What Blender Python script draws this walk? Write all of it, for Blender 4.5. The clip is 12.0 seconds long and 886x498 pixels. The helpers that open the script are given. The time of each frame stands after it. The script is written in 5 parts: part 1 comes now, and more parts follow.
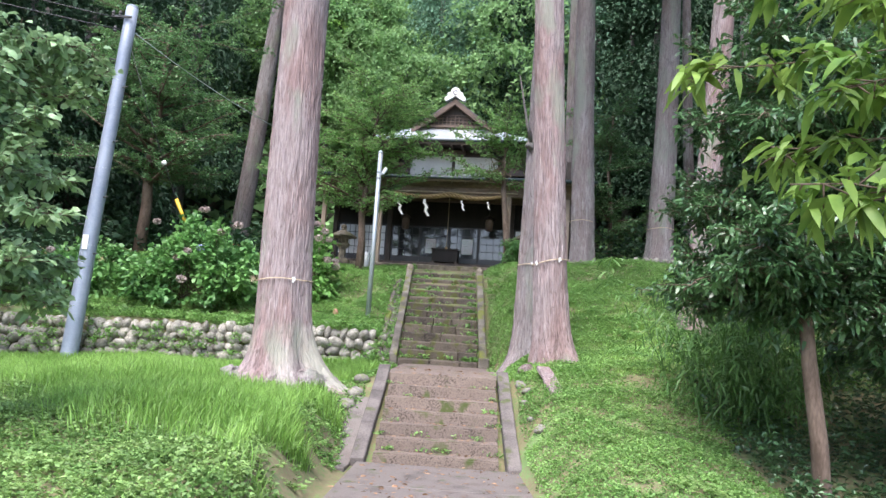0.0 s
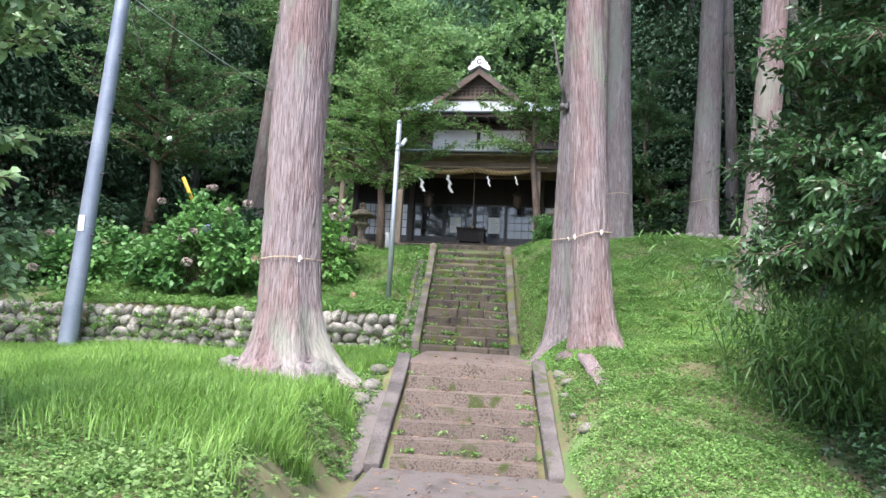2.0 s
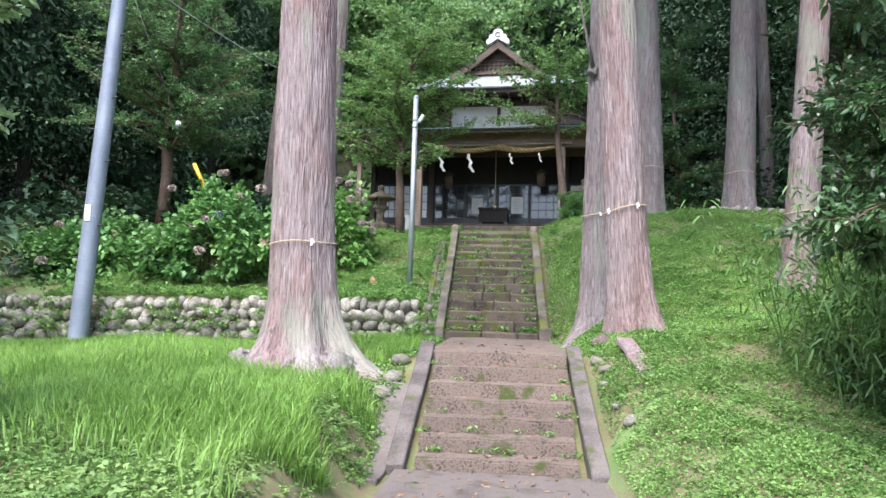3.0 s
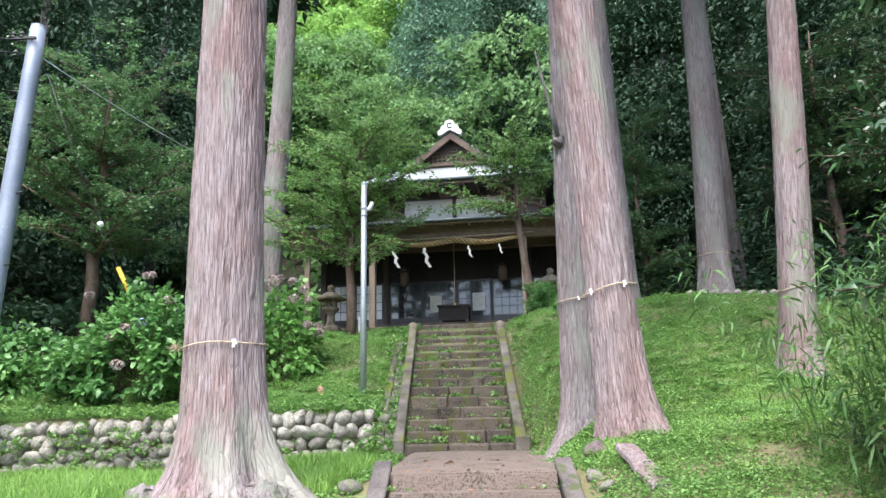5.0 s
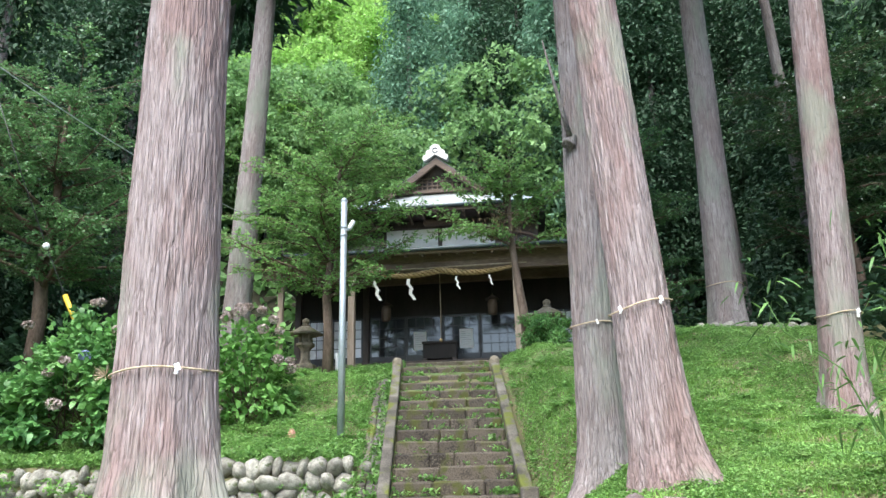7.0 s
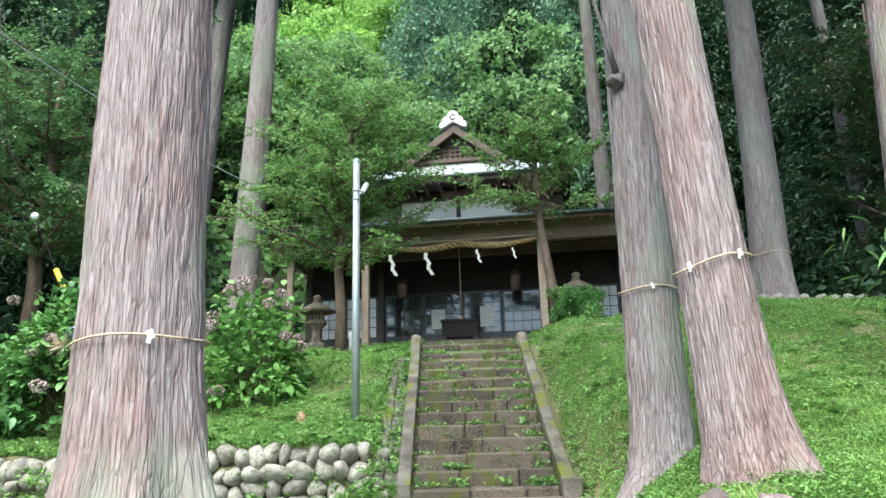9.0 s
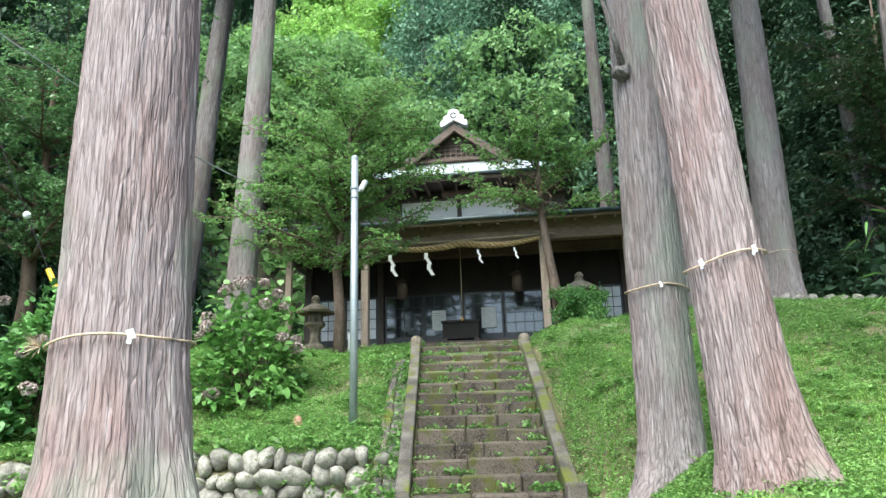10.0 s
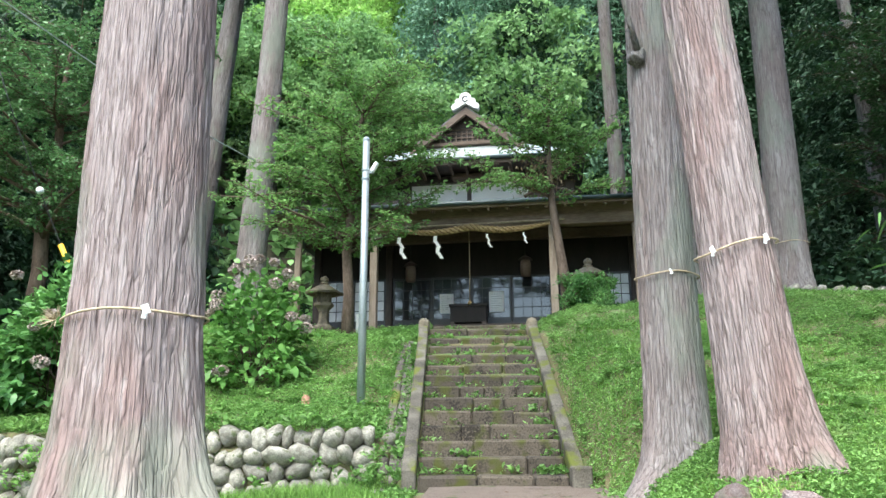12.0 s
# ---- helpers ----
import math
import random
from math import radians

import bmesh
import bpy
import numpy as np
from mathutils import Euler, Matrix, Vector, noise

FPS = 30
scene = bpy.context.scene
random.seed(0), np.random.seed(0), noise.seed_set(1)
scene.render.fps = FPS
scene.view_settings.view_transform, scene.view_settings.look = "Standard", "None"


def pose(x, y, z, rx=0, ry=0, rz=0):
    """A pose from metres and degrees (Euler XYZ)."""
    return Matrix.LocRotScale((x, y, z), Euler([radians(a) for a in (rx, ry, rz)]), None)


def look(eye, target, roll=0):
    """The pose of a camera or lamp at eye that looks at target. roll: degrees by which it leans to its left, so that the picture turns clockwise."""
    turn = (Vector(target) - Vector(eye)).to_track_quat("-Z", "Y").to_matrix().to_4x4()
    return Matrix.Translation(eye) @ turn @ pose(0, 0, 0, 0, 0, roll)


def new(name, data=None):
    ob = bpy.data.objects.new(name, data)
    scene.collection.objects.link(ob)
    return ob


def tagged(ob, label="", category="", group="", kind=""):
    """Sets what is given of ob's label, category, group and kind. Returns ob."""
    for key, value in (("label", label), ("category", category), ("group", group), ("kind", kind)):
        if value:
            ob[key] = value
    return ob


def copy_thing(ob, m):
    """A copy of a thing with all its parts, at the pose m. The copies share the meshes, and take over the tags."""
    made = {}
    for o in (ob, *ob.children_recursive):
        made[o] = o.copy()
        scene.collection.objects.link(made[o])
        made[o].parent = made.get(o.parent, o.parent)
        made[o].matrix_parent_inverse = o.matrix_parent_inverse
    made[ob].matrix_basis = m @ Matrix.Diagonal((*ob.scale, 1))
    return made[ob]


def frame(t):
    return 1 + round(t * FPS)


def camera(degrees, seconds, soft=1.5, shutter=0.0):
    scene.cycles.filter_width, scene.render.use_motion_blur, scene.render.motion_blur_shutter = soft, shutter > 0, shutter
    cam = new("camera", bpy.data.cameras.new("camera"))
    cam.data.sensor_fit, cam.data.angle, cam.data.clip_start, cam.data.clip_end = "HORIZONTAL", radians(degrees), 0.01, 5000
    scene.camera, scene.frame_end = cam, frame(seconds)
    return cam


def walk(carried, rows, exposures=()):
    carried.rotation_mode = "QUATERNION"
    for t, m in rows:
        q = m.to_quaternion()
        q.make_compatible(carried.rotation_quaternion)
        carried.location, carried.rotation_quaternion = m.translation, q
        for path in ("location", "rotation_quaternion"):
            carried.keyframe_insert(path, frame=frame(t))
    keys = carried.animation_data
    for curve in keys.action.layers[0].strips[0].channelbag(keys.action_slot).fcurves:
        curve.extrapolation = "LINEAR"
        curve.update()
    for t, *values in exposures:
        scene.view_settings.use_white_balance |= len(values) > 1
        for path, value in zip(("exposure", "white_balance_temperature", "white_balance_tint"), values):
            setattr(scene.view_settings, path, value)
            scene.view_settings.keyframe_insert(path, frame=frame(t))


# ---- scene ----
cam = camera(61.4, 12.0)
PATH = [
    (0, (0.226, -10.025, 1.496), (0.165, -8.044, 1.764), 3.8),
    (0.5, (0.295, -9.725, 1.521), (0.247, -7.746, 1.8), 3.7),
    (1, (0.29, -9.287, 1.523), (0.264, -7.314, 1.846), 2.9),
    (1.5, (0.23, -8.967, 1.514), (0.201, -6.993, 1.835), 2.8),
    (2, (0.187, -8.539, 1.528), (0.06, -6.555, 1.75), 3.2),
    (2.5, (0.107, -8.149, 1.551), (-0.08, -6.166, 1.736), 2.4),
    (3, (0.109, -7.71, 1.548), (-0.074, -5.726, 1.726), 1.8),
    (5, (0.011, -5.991, 1.568), (-0.059, -4.045, 2.027), -1.2),
    (5.5, (-0.064, -5.6, 1.576), (-0.081, -3.669, 2.097), -1.9),
    (6, (-0.063, -5.24, 1.564), (-0.104, -3.313, 2.099), -1.7),
    (6.5, (-0.145, -4.775, 1.565), (-0.142, -2.855, 2.126), -1.5),
    (8.5, (-0.461, -3.32, 1.639), (-0.523, -1.409, 2.225), -1.1),
    (9, (-0.442, -3.042, 1.639), (-0.485, -1.116, 2.175), -1.6),
    (9.5, (-0.48, -2.818, 1.664), (-0.525, -0.895, 2.211), -1.7),
    (10, (-0.437, -2.751, 1.673), (-0.483, -0.826, 2.214), -1.6),
    (10.5, (-0.405, -2.744, 1.662), (-0.463, -0.817, 2.196), -1.0),
    (11, (-0.424, -2.765, 1.655), (-0.485, -0.837, 2.182), -0.6),
    (11.5, (-0.447, -2.775, 1.652), (-0.512, -0.841, 2.157), -0.2),
    (12, (-0.466, -2.774, 1.653), (-0.534, -0.839, 2.153), -0.3),
]
walk(cam, [(t, look(eye, target, roll)) for t, eye, target, roll in PATH], exposures=[(0.0, 1.78, 6350, 17), (3.2, 1.78, 6350, 17), (9.5, 1.92, 6420, 4)])

# ---------- world, sun, exposure ----------
world = bpy.data.worlds.new("world")
scene.world = world
world.use_nodes = True
wn = world.node_tree.nodes
sky = wn.new("ShaderNodeTexSky")
sky.sky_type = "NISHITA"
sky.sun_disc = False
sky.sun_elevation, sky.sun_rotation = radians(58), radians(200)
sky.air_density, sky.dust_density, sky.ozone_density = 1.0, 1.5, 1.0
wn["Background"].inputs["Strength"].default_value = 0.15
world.node_tree.links.new(sky.outputs["Color"], wn["Background"].inputs["Color"])
sun = new("sun", bpy.data.lights.new("sun", "SUN"))
sun.data.energy, sun.data.angle, sun.data.color = 2.6, radians(50), (1.0, 0.98, 0.93)
sun.matrix_world = look((-8, -22, 40), (0, 4, 0))

# ---------- materials ----------


def material(name, colours, scale=4.0, rough=0.8, bump=0.2, fine=40.0, stretch=(1, 1, 1), metal=0.0, vary=0.0, island=0.0, translucent=0.0, moss=None, moss_amount=0.5, specular=0.5, bump_dist=0.02, grain_mix=0.4):
    """Two scales of variation in object space: broad patches and fine grain, with relief; moss grows in patches of its own."""
    m = bpy.data.materials.new(name)
    m.use_nodes = True
    nodes, links = m.node_tree.nodes, m.node_tree.links
    bsdf = nodes["Principled BSDF"]
    geo = nodes.new("ShaderNodeTexCoord")
    mapping = nodes.new("ShaderNodeMapping")
    mapping.inputs["Scale"].default_value = stretch
    links.new(geo.outputs["Object"], mapping.inputs["Vector"])
    broad = nodes.new("ShaderNodeTexNoise")
    broad.inputs["Scale"].default_value, broad.inputs["Detail"].default_value = scale, 5.0
    grain = nodes.new("ShaderNodeTexNoise")
    grain.inputs["Scale"].default_value, grain.inputs["Detail"].default_value = fine, 6.0
    for n in (broad, grain):
        links.new(mapping.outputs["Vector"], n.inputs["Vector"])
    ramp = nodes.new("ShaderNodeValToRGB")
    ramp.color_ramp.elements[0].position, ramp.color_ramp.elements[-1].position = 0.39, 0.61
    for i, c in enumerate(colours):
        e = ramp.color_ramp.elements[i] if i < 2 else ramp.color_ramp.elements.new(0.39 + 0.22 * i / (len(colours) - 1))
        e.color = (*c, 1)
    if len(colours) > 2:
        for i, e in enumerate(ramp.color_ramp.elements):
            e.position, e.color = 0.39 + 0.22 * i / (len(colours) - 1), (*colours[i], 1)
    mixf = nodes.new("ShaderNodeMix")
    mixf.inputs[0].default_value = grain_mix
    links.new(broad.outputs["Fac"], mixf.inputs[2])
    links.new(grain.outputs["Fac"], mixf.inputs[3])
    links.new(mixf.outputs[0], ramp.inputs["Fac"])
    colour = ramp.outputs["Color"]
    if vary or island:
        source = nodes.new("ShaderNodeNewGeometry").outputs["Random Per Island"] if island else nodes.new("ShaderNodeObjectInfo").outputs["Random"]
        spread = nodes.new("ShaderNodeMapRange")
        v = island or vary
        spread.inputs["To Min"].default_value, spread.inputs["To Max"].default_value = 1 - v, 1 + v
        links.new(source, spread.inputs["Value"])
        hsv = nodes.new("ShaderNodeHueSaturation")
        links.new(spread.outputs["Result"], hsv.inputs["Value"])
        links.new(colour, hsv.inputs["Color"])
        colour = hsv.outputs["Color"]
    if moss:
        patch = nodes.new("ShaderNodeTexNoise")
        patch.inputs["Scale"].default_value, patch.inputs["Detail"].default_value = 3.6, 10.0
        links.new(geo.outputs["Object"], patch.inputs["Vector"])
        edge = nodes.new("ShaderNodeMapRange")
        edge.inputs["From Min"].default_value, edge.inputs["From Max"].default_value = 0.68 - 0.3 * moss_amount, 0.78 - 0.3 * moss_amount
        links.new(patch.outputs["Fac"], edge.inputs["Value"])
        mixc = nodes.new("ShaderNodeMix")
        mixc.data_type = "RGBA"
        mixc.inputs[7].default_value = (*moss, 1)
        links.new(edge.outputs["Result"], mixc.inputs[0])
        links.new(colour, mixc.inputs[6])
        colour = mixc.outputs[2]
    links.new(colour, bsdf.inputs["Base Color"])
    bsdf.inputs["Roughness"].default_value, bsdf.inputs["Metallic"].default_value = rough, metal
    bsdf.inputs["Specular IOR Level"].default_value = specular
    if bump:
        b = nodes.new("ShaderNodeBump")
        b.inputs["Strength"].default_value, b.inputs["Distance"].default_value = bump, bump_dist
        links.new(mixf.outputs[0], b.inputs["Height"])
        links.new(b.outputs["Normal"], bsdf.inputs["Normal"])
    if translucent:
        tl = nodes.new("ShaderNodeBsdfTranslucent")
        links.new(colour, tl.inputs["Color"])
        ms = nodes.new("ShaderNodeMixShader")
        ms.inputs["Fac"].default_value = translucent
        links.new(bsdf.outputs["BSDF"], ms.inputs[1])
        links.new(tl.outputs["BSDF"], ms.inputs[2])
        links.new(ms.outputs["Shader"], nodes["Material Output"].inputs["Surface"])
    return m


def bark(name, crack, strip, pale, warm, lichen, lichen_amount=0.3, scale=9.0, wrapped=False):
    """Stringy cedar bark: long narrow strips between dark cracks, fibres along them, pale worn flakes and grey-green lichen."""
    m = bpy.data.materials.new(name)
    m.use_nodes = True
    nodes, links = m.node_tree.nodes, m.node_tree.links
    bsdf = nodes["Principled BSDF"]
    bsdf.inputs["Roughness"].default_value, bsdf.inputs["Specular IOR Level"].default_value = 0.95, 0.2
    if wrapped:
        along = nodes.new("ShaderNodeAttribute")
        along.attribute_name = "round_trunk"
        place = along.outputs["Vector"]
    else:
        place = nodes.new("ShaderNodeTexCoord").outputs["Object"]

    def noise_at(stretch, sc, detail):
        mp = nodes.new("ShaderNodeMapping")
        mp.inputs["Scale"].default_value = stretch
        links.new(place, mp.inputs["Vector"])
        t = nodes.new("ShaderNodeTexNoise")
        t.inputs["Scale"].default_value, t.inputs["Detail"].default_value = sc, detail
        links.new(mp.outputs["Vector"], t.inputs["Vector"])
        return t

    def ranged(socket, a, c, lo=0.0, hi=1.0):
        r = nodes.new("ShaderNodeMapRange")
        for key, value in (("From Min", a), ("From Max", c), ("To Min", lo), ("To Max", hi)):
            r.inputs[key].default_value = value
        links.new(socket, r.inputs["Value"])
        return r.outputs["Result"]

    def blend(fac, a, c):
        x = nodes.new("ShaderNodeMix")
        x.data_type = "RGBA"
        links.new(fac, x.inputs[0])
        for slot, v in ((6, a), (7, c)):
            if isinstance(v, tuple):
                x.inputs[slot].default_value = (*v, 1)
            else:
                links.new(v, x.inputs[slot])
        return x.outputs[2]

    mp = nodes.new("ShaderNodeMapping")
    mp.inputs["Scale"].default_value = (1, 1, 0.07)
    warp = noise_at((1, 1, 0.6), 5.0, 5.0)
    add = nodes.new("ShaderNodeVectorMath")
    add.operation = "MULTIPLY_ADD"
    add.inputs[1].default_value = (0.055, 0.055, 0.35)
    links.new(warp.outputs["Color"], add.inputs[0])
    links.new(place, add.inputs[2])
    links.new(add.outputs["Vector"], mp.inputs["Vector"])
    cells = nodes.new("ShaderNodeTexVoronoi")
    cells.feature = "DISTANCE_TO_EDGE"
    cells.inputs["Scale"].default_value = scale * 3.6
    links.new(mp.outputs["Vector"], cells.inputs["Vector"])
    tint = nodes.new("ShaderNodeTexVoronoi")
    tint.inputs["Scale"].default_value = scale * 3.6
    links.new(mp.outputs["Vector"], tint.inputs["Vector"])
    fibre = noise_at((2.2, 2.2, 0.12), 30.0, 8.0)
    broad = noise_at((1, 1, 0.3), 2.2, 5.0)
    flake = noise_at((1.5, 1.5, 0.25), 11.0, 6.0)
    value = nodes.new("ShaderNodeSeparateColor")
    links.new(tint.outputs["Color"], value.inputs["Color"])
    base = blend(ranged(value.outputs["Red"], 0.0, 1.0, 0.05, 0.75), strip, pale)
    base = blend(ranged(broad.outputs["Fac"], 0.44, 0.6, 0.0, 0.65), base, warm)
    base = blend(ranged(flake.outputs["Fac"], 0.58, 0.68, 0.0, 0.8), base, pale)
    base = blend(ranged(fibre.outputs["Fac"], 0.36, 0.5, 0.6, 0.0), base, crack)
    fine = noise_at((2.2, 2.2, 0.16), 80.0, 4.0)
    base = blend(ranged(fine.outputs["Fac"], 0.36, 0.52, 0.3, 0.0), base, crack)
    broken = nodes.new("ShaderNodeMath")
    broken.operation = "MULTIPLY"
    links.new(ranged(cells.outputs["Distance"], 0.0, 0.07, 0.75, 0.0), broken.inputs[0])
    links.new(ranged(noise_at((1.2, 1.2, 0.5), 9.0, 4.0).outputs["Fac"], 0.42, 0.62), broken.inputs[1])
    base = blend(broken.outputs["Value"], base, crack)
    patch = noise_at((1, 1, 0.4), 1.9, 9.0)
    base = blend(ranged(patch.outputs["Fac"], 0.62 - 0.2 * lichen_amount, 0.74 - 0.2 * lichen_amount, 0.0, 0.7), base, lichen)
    links.new(base, bsdf.inputs["Base Color"])
    height = nodes.new("ShaderNodeMath")
    height.operation = "MULTIPLY_ADD"
    height.inputs[1].default_value = 0.85
    links.new(fibre.outputs["Fac"], height.inputs[0])
    links.new(ranged(cells.outputs["Distance"], 0.0, 0.11, 0.0, 0.3), height.inputs[2])
    bump = nodes.new("ShaderNodeBump")
    bump.inputs["Strength"].default_value, bump.inputs["Distance"].default_value = 1.0, 0.025
    links.new(height.outputs["Value"], bump.inputs["Height"])
    links.new(bump.outputs["Normal"], bsdf.inputs["Normal"])
    return m


def leafy(name, a, b, rough=0.45, tl=0.35, scale=1.2, specular=0.4):
    return material(name, (a, b), scale=scale, rough=rough, bump=0.0, fine=9.0, island=0.35, translucent=tl, specular=specular)


M_SOIL = material("soil_and_moss", ((0.075, 0.125, 0.035), (0.15, 0.115, 0.065), (0.11, 0.185, 0.055)), scale=1.3, rough=1.0, bump=0.8, fine=25)
# Floor under the trees, darkened in colour for the canopy's shade.
M_FOREST_FLOOR = material("shaded_forest_floor", ((0.015, 0.02, 0.008), (0.04, 0.035, 0.02)), scale=0.6, rough=1.0, bump=0.5, fine=8)
M_CONCRETE = material("worn_concrete", ((0.07, 0.058, 0.052), (0.145, 0.125, 0.113), (0.10, 0.08, 0.07)), scale=2.2, rough=0.75, bump=0.35, fine=60, moss=(0.05, 0.07, 0.02), moss_amount=0.25)
M_STEP_LOW = material("brown_step_stone", ((0.06, 0.045, 0.036), (0.175, 0.135, 0.11), (0.10, 0.074, 0.06)), scale=3, rough=0.95, bump=1.0, fine=38, grain_mix=0.6, vary=0.15, moss=(0.06, 0.075, 0.02), moss_amount=0.3)
M_STEP_UP = material("mossy_step_stone", ((0.018, 0.014, 0.01), (0.105, 0.085, 0.064), (0.042, 0.033, 0.024)), scale=2.5, rough=0.95, bump=1.0, fine=38, grain_mix=0.5, vary=0.25, moss=(0.06, 0.065, 0.012), moss_amount=0.5)
M_CURB = material("curb_stone", ((0.05, 0.042, 0.033), (0.18, 0.16, 0.13)), scale=3, rough=0.9, bump=0.6, fine=50, vary=0.15, moss=(0.10, 0.115, 0.015), moss_amount=0.62)
M_KERB_DARK = material("dark_kerb_stone", ((0.055, 0.047, 0.043), (0.13, 0.112, 0.103)), scale=3, rough=0.9, bump=0.5, fine=45, vary=0.1, moss=(0.06, 0.07, 0.025), moss_amount=0.3)
M_BOULDER = material("river_boulder", ((0.15, 0.138, 0.112), (0.35, 0.33, 0.285)), scale=4, rough=0.95, bump=0.6, fine=26, vary=0.3, moss=(0.09, 0.11, 0.04), moss_amount=0.35)
M_EDGE_STONE = material("grey_edge_stone", ((0.09, 0.085, 0.07), (0.24, 0.225, 0.19)), scale=4, rough=0.95, bump=0.5, fine=30, vary=0.2, moss=(0.10, 0.12, 0.04), moss_amount=0.5)
M_GRANITE = material("weathered_granite", ((0.09, 0.075, 0.052), (0.24, 0.20, 0.145)), scale=6, rough=0.9, bump=0.5, fine=60, moss=(0.09, 0.09, 0.03), moss_amount=0.4)
M_BARK = bark("cedar_bark", (0.075, 0.06, 0.056), (0.255, 0.222, 0.216), (0.40, 0.365, 0.36), (0.24, 0.185, 0.175), (0.24, 0.26, 0.215), 0.4, 10.0)
M_BARK_RED = bark("peeling_red_bark", (0.07, 0.046, 0.042), (0.275, 0.215, 0.212), (0.42, 0.355, 0.345), (0.265, 0.165, 0.15), (0.25, 0.265, 0.21), 0.35, 9.0)
M_BARK_GREY = bark("grey_bark", (0.05, 0.042, 0.04), (0.17, 0.15, 0.145), (0.29, 0.27, 0.26), (0.16, 0.125, 0.115), (0.19, 0.21, 0.16), 0.45, 8.0)
M_CEDAR = bark("wrapped_cedar_bark", (0.085, 0.068, 0.064), (0.235, 0.205, 0.20), (0.36, 0.33, 0.325), (0.225, 0.175, 0.165), (0.225, 0.245, 0.205), 0.45, 9.0, True)
M_CEDAR_RED = bark("wrapped_peeling_red_bark", (0.08, 0.055, 0.05), (0.25, 0.20, 0.198), (0.375, 0.32, 0.312), (0.245, 0.155, 0.142), (0.235, 0.25, 0.20), 0.4, 8.0, True)
M_CEDAR_GREY = bark("wrapped_grey_bark", (0.05, 0.042, 0.04), (0.17, 0.15, 0.145), (0.29, 0.27, 0.26), (0.16, 0.125, 0.115), (0.19, 0.21, 0.16), 0.45, 8.0, True)
M_TWIG = material("brown_twig", ((0.07, 0.045, 0.03), (0.17, 0.12, 0.09)), scale=6, rough=0.9, bump=0.4, fine=40, stretch=(1, 1, 0.3))
M_GRASS = leafy("meadow_grass", (0.16, 0.31, 0.06), (0.29, 0.48, 0.12), rough=0.5, tl=0.5)
M_COVER = leafy("ground_cover_leaf", (0.12, 0.25, 0.06), (0.22, 0.385, 0.11), rough=0.55, tl=0.4)
M_COVER_LOW = leafy("dull_ground_cover_leaf", (0.11, 0.215, 0.055), (0.23, 0.355, 0.11), rough=0.55, tl=0.35)
M_COVER_FERN = leafy("bright_ferny_leaf", (0.15, 0.30, 0.075), (0.27, 0.46, 0.14), rough=0.6, tl=0.45)
M_LEAF_MAPLE = leafy("small_tree_leaf", (0.14, 0.29, 0.085), (0.26, 0.44, 0.15), tl=0.45)
M_LEAF_GLOSSY = leafy("glossy_evergreen_leaf", (0.04, 0.095, 0.036), (0.08, 0.165, 0.06), rough=0.3, tl=0.2, specular=0.6)
M_LEAF_BRIGHT = leafy("young_bright_leaf", (0.10, 0.20, 0.035), (0.24, 0.35, 0.075), tl=0.4)
M_LEAF_HYDRANGEA = leafy("hydrangea_leaf", (0.08, 0.21, 0.06), (0.18, 0.36, 0.105), rough=0.4, tl=0.25)
M_LEAF_BAMBOO = leafy("bamboo_leaf", (0.055, 0.13, 0.035), (0.13, 0.25, 0.07), tl=0.35)
# Canopy shade is put into this near-black green; crowns and side woods share it.
M_FAR_DARK = leafy("shade_dark_conifer_leaf", (0.017, 0.048, 0.022), (0.043, 0.096, 0.045), rough=0.7, tl=0.2, scale=0.5)
# The hill's haze is put into these three lightened far greens.
M_FAR_TEAL = leafy("far_hazy_bluish_conifer_leaf", (0.085, 0.18, 0.11), (0.16, 0.29, 0.18), rough=0.7, tl=0.35, scale=0.5)
M_FAR_MID = leafy("far_hazy_broadleaf", (0.14, 0.27, 0.10), (0.25, 0.41, 0.165), rough=0.6, tl=0.45, scale=0.5)
M_FAR_BRIGHT = leafy("far_hazy_young_leaf", (0.19, 0.37, 0.075), (0.32, 0.52, 0.14), rough=0.6, tl=0.45, scale=0.5)
M_LEAF_SHADE = leafy("shade_broadleaf", (0.07, 0.165, 0.06), (0.15, 0.29, 0.11), rough=0.4, tl=0.35, specular=0.5)
M_DEAD_LEAF = material("withered_leaf", ((0.13, 0.09, 0.05), (0.28, 0.21, 0.12)), scale=8, rough=0.9, bump=0, island=0.3)
M_FLOWER = material("faded_hydrangea_flower", ((0.30, 0.235, 0.215), (0.50, 0.405, 0.37)), scale=8, rough=0.8, bump=0, fine=30, island=0.3)
M_FLOWER_BLUE = material("blue_hydrangea_flower", ((0.30, 0.33, 0.6), (0.5, 0.5, 0.75)), scale=8, rough=0.8, bump=0, fine=30, island=0.2)
M_WOOD_DARK = material("dark_stained_wood", ((0.022, 0.015, 0.012), (0.06, 0.042, 0.034)), scale=3, rough=0.6, bump=0.3, fine=30, stretch=(1, 1, 0.2))
M_WOOD_BROWN = material("brown_timber", ((0.07, 0.046, 0.034), (0.15, 0.105, 0.078)), scale=3, rough=0.7, bump=0.3, fine=30, stretch=(0.3, 1, 1))
# Brown timber lightened in colour for light bounced up under the porch.
M_WOOD_SOFFIT = material("bounce_lit_soffit_board", ((0.15, 0.105, 0.075), (0.30, 0.225, 0.165)), scale=3, rough=0.8, bump=0.3, fine=30, stretch=(0.2, 1, 1))
M_WOOD_PALE = material("weathered_timber", ((0.20, 0.15, 0.11), (0.36, 0.29, 0.23)), scale=4, rough=0.8, bump=0.3, fine=40, stretch=(1, 1, 0.15))
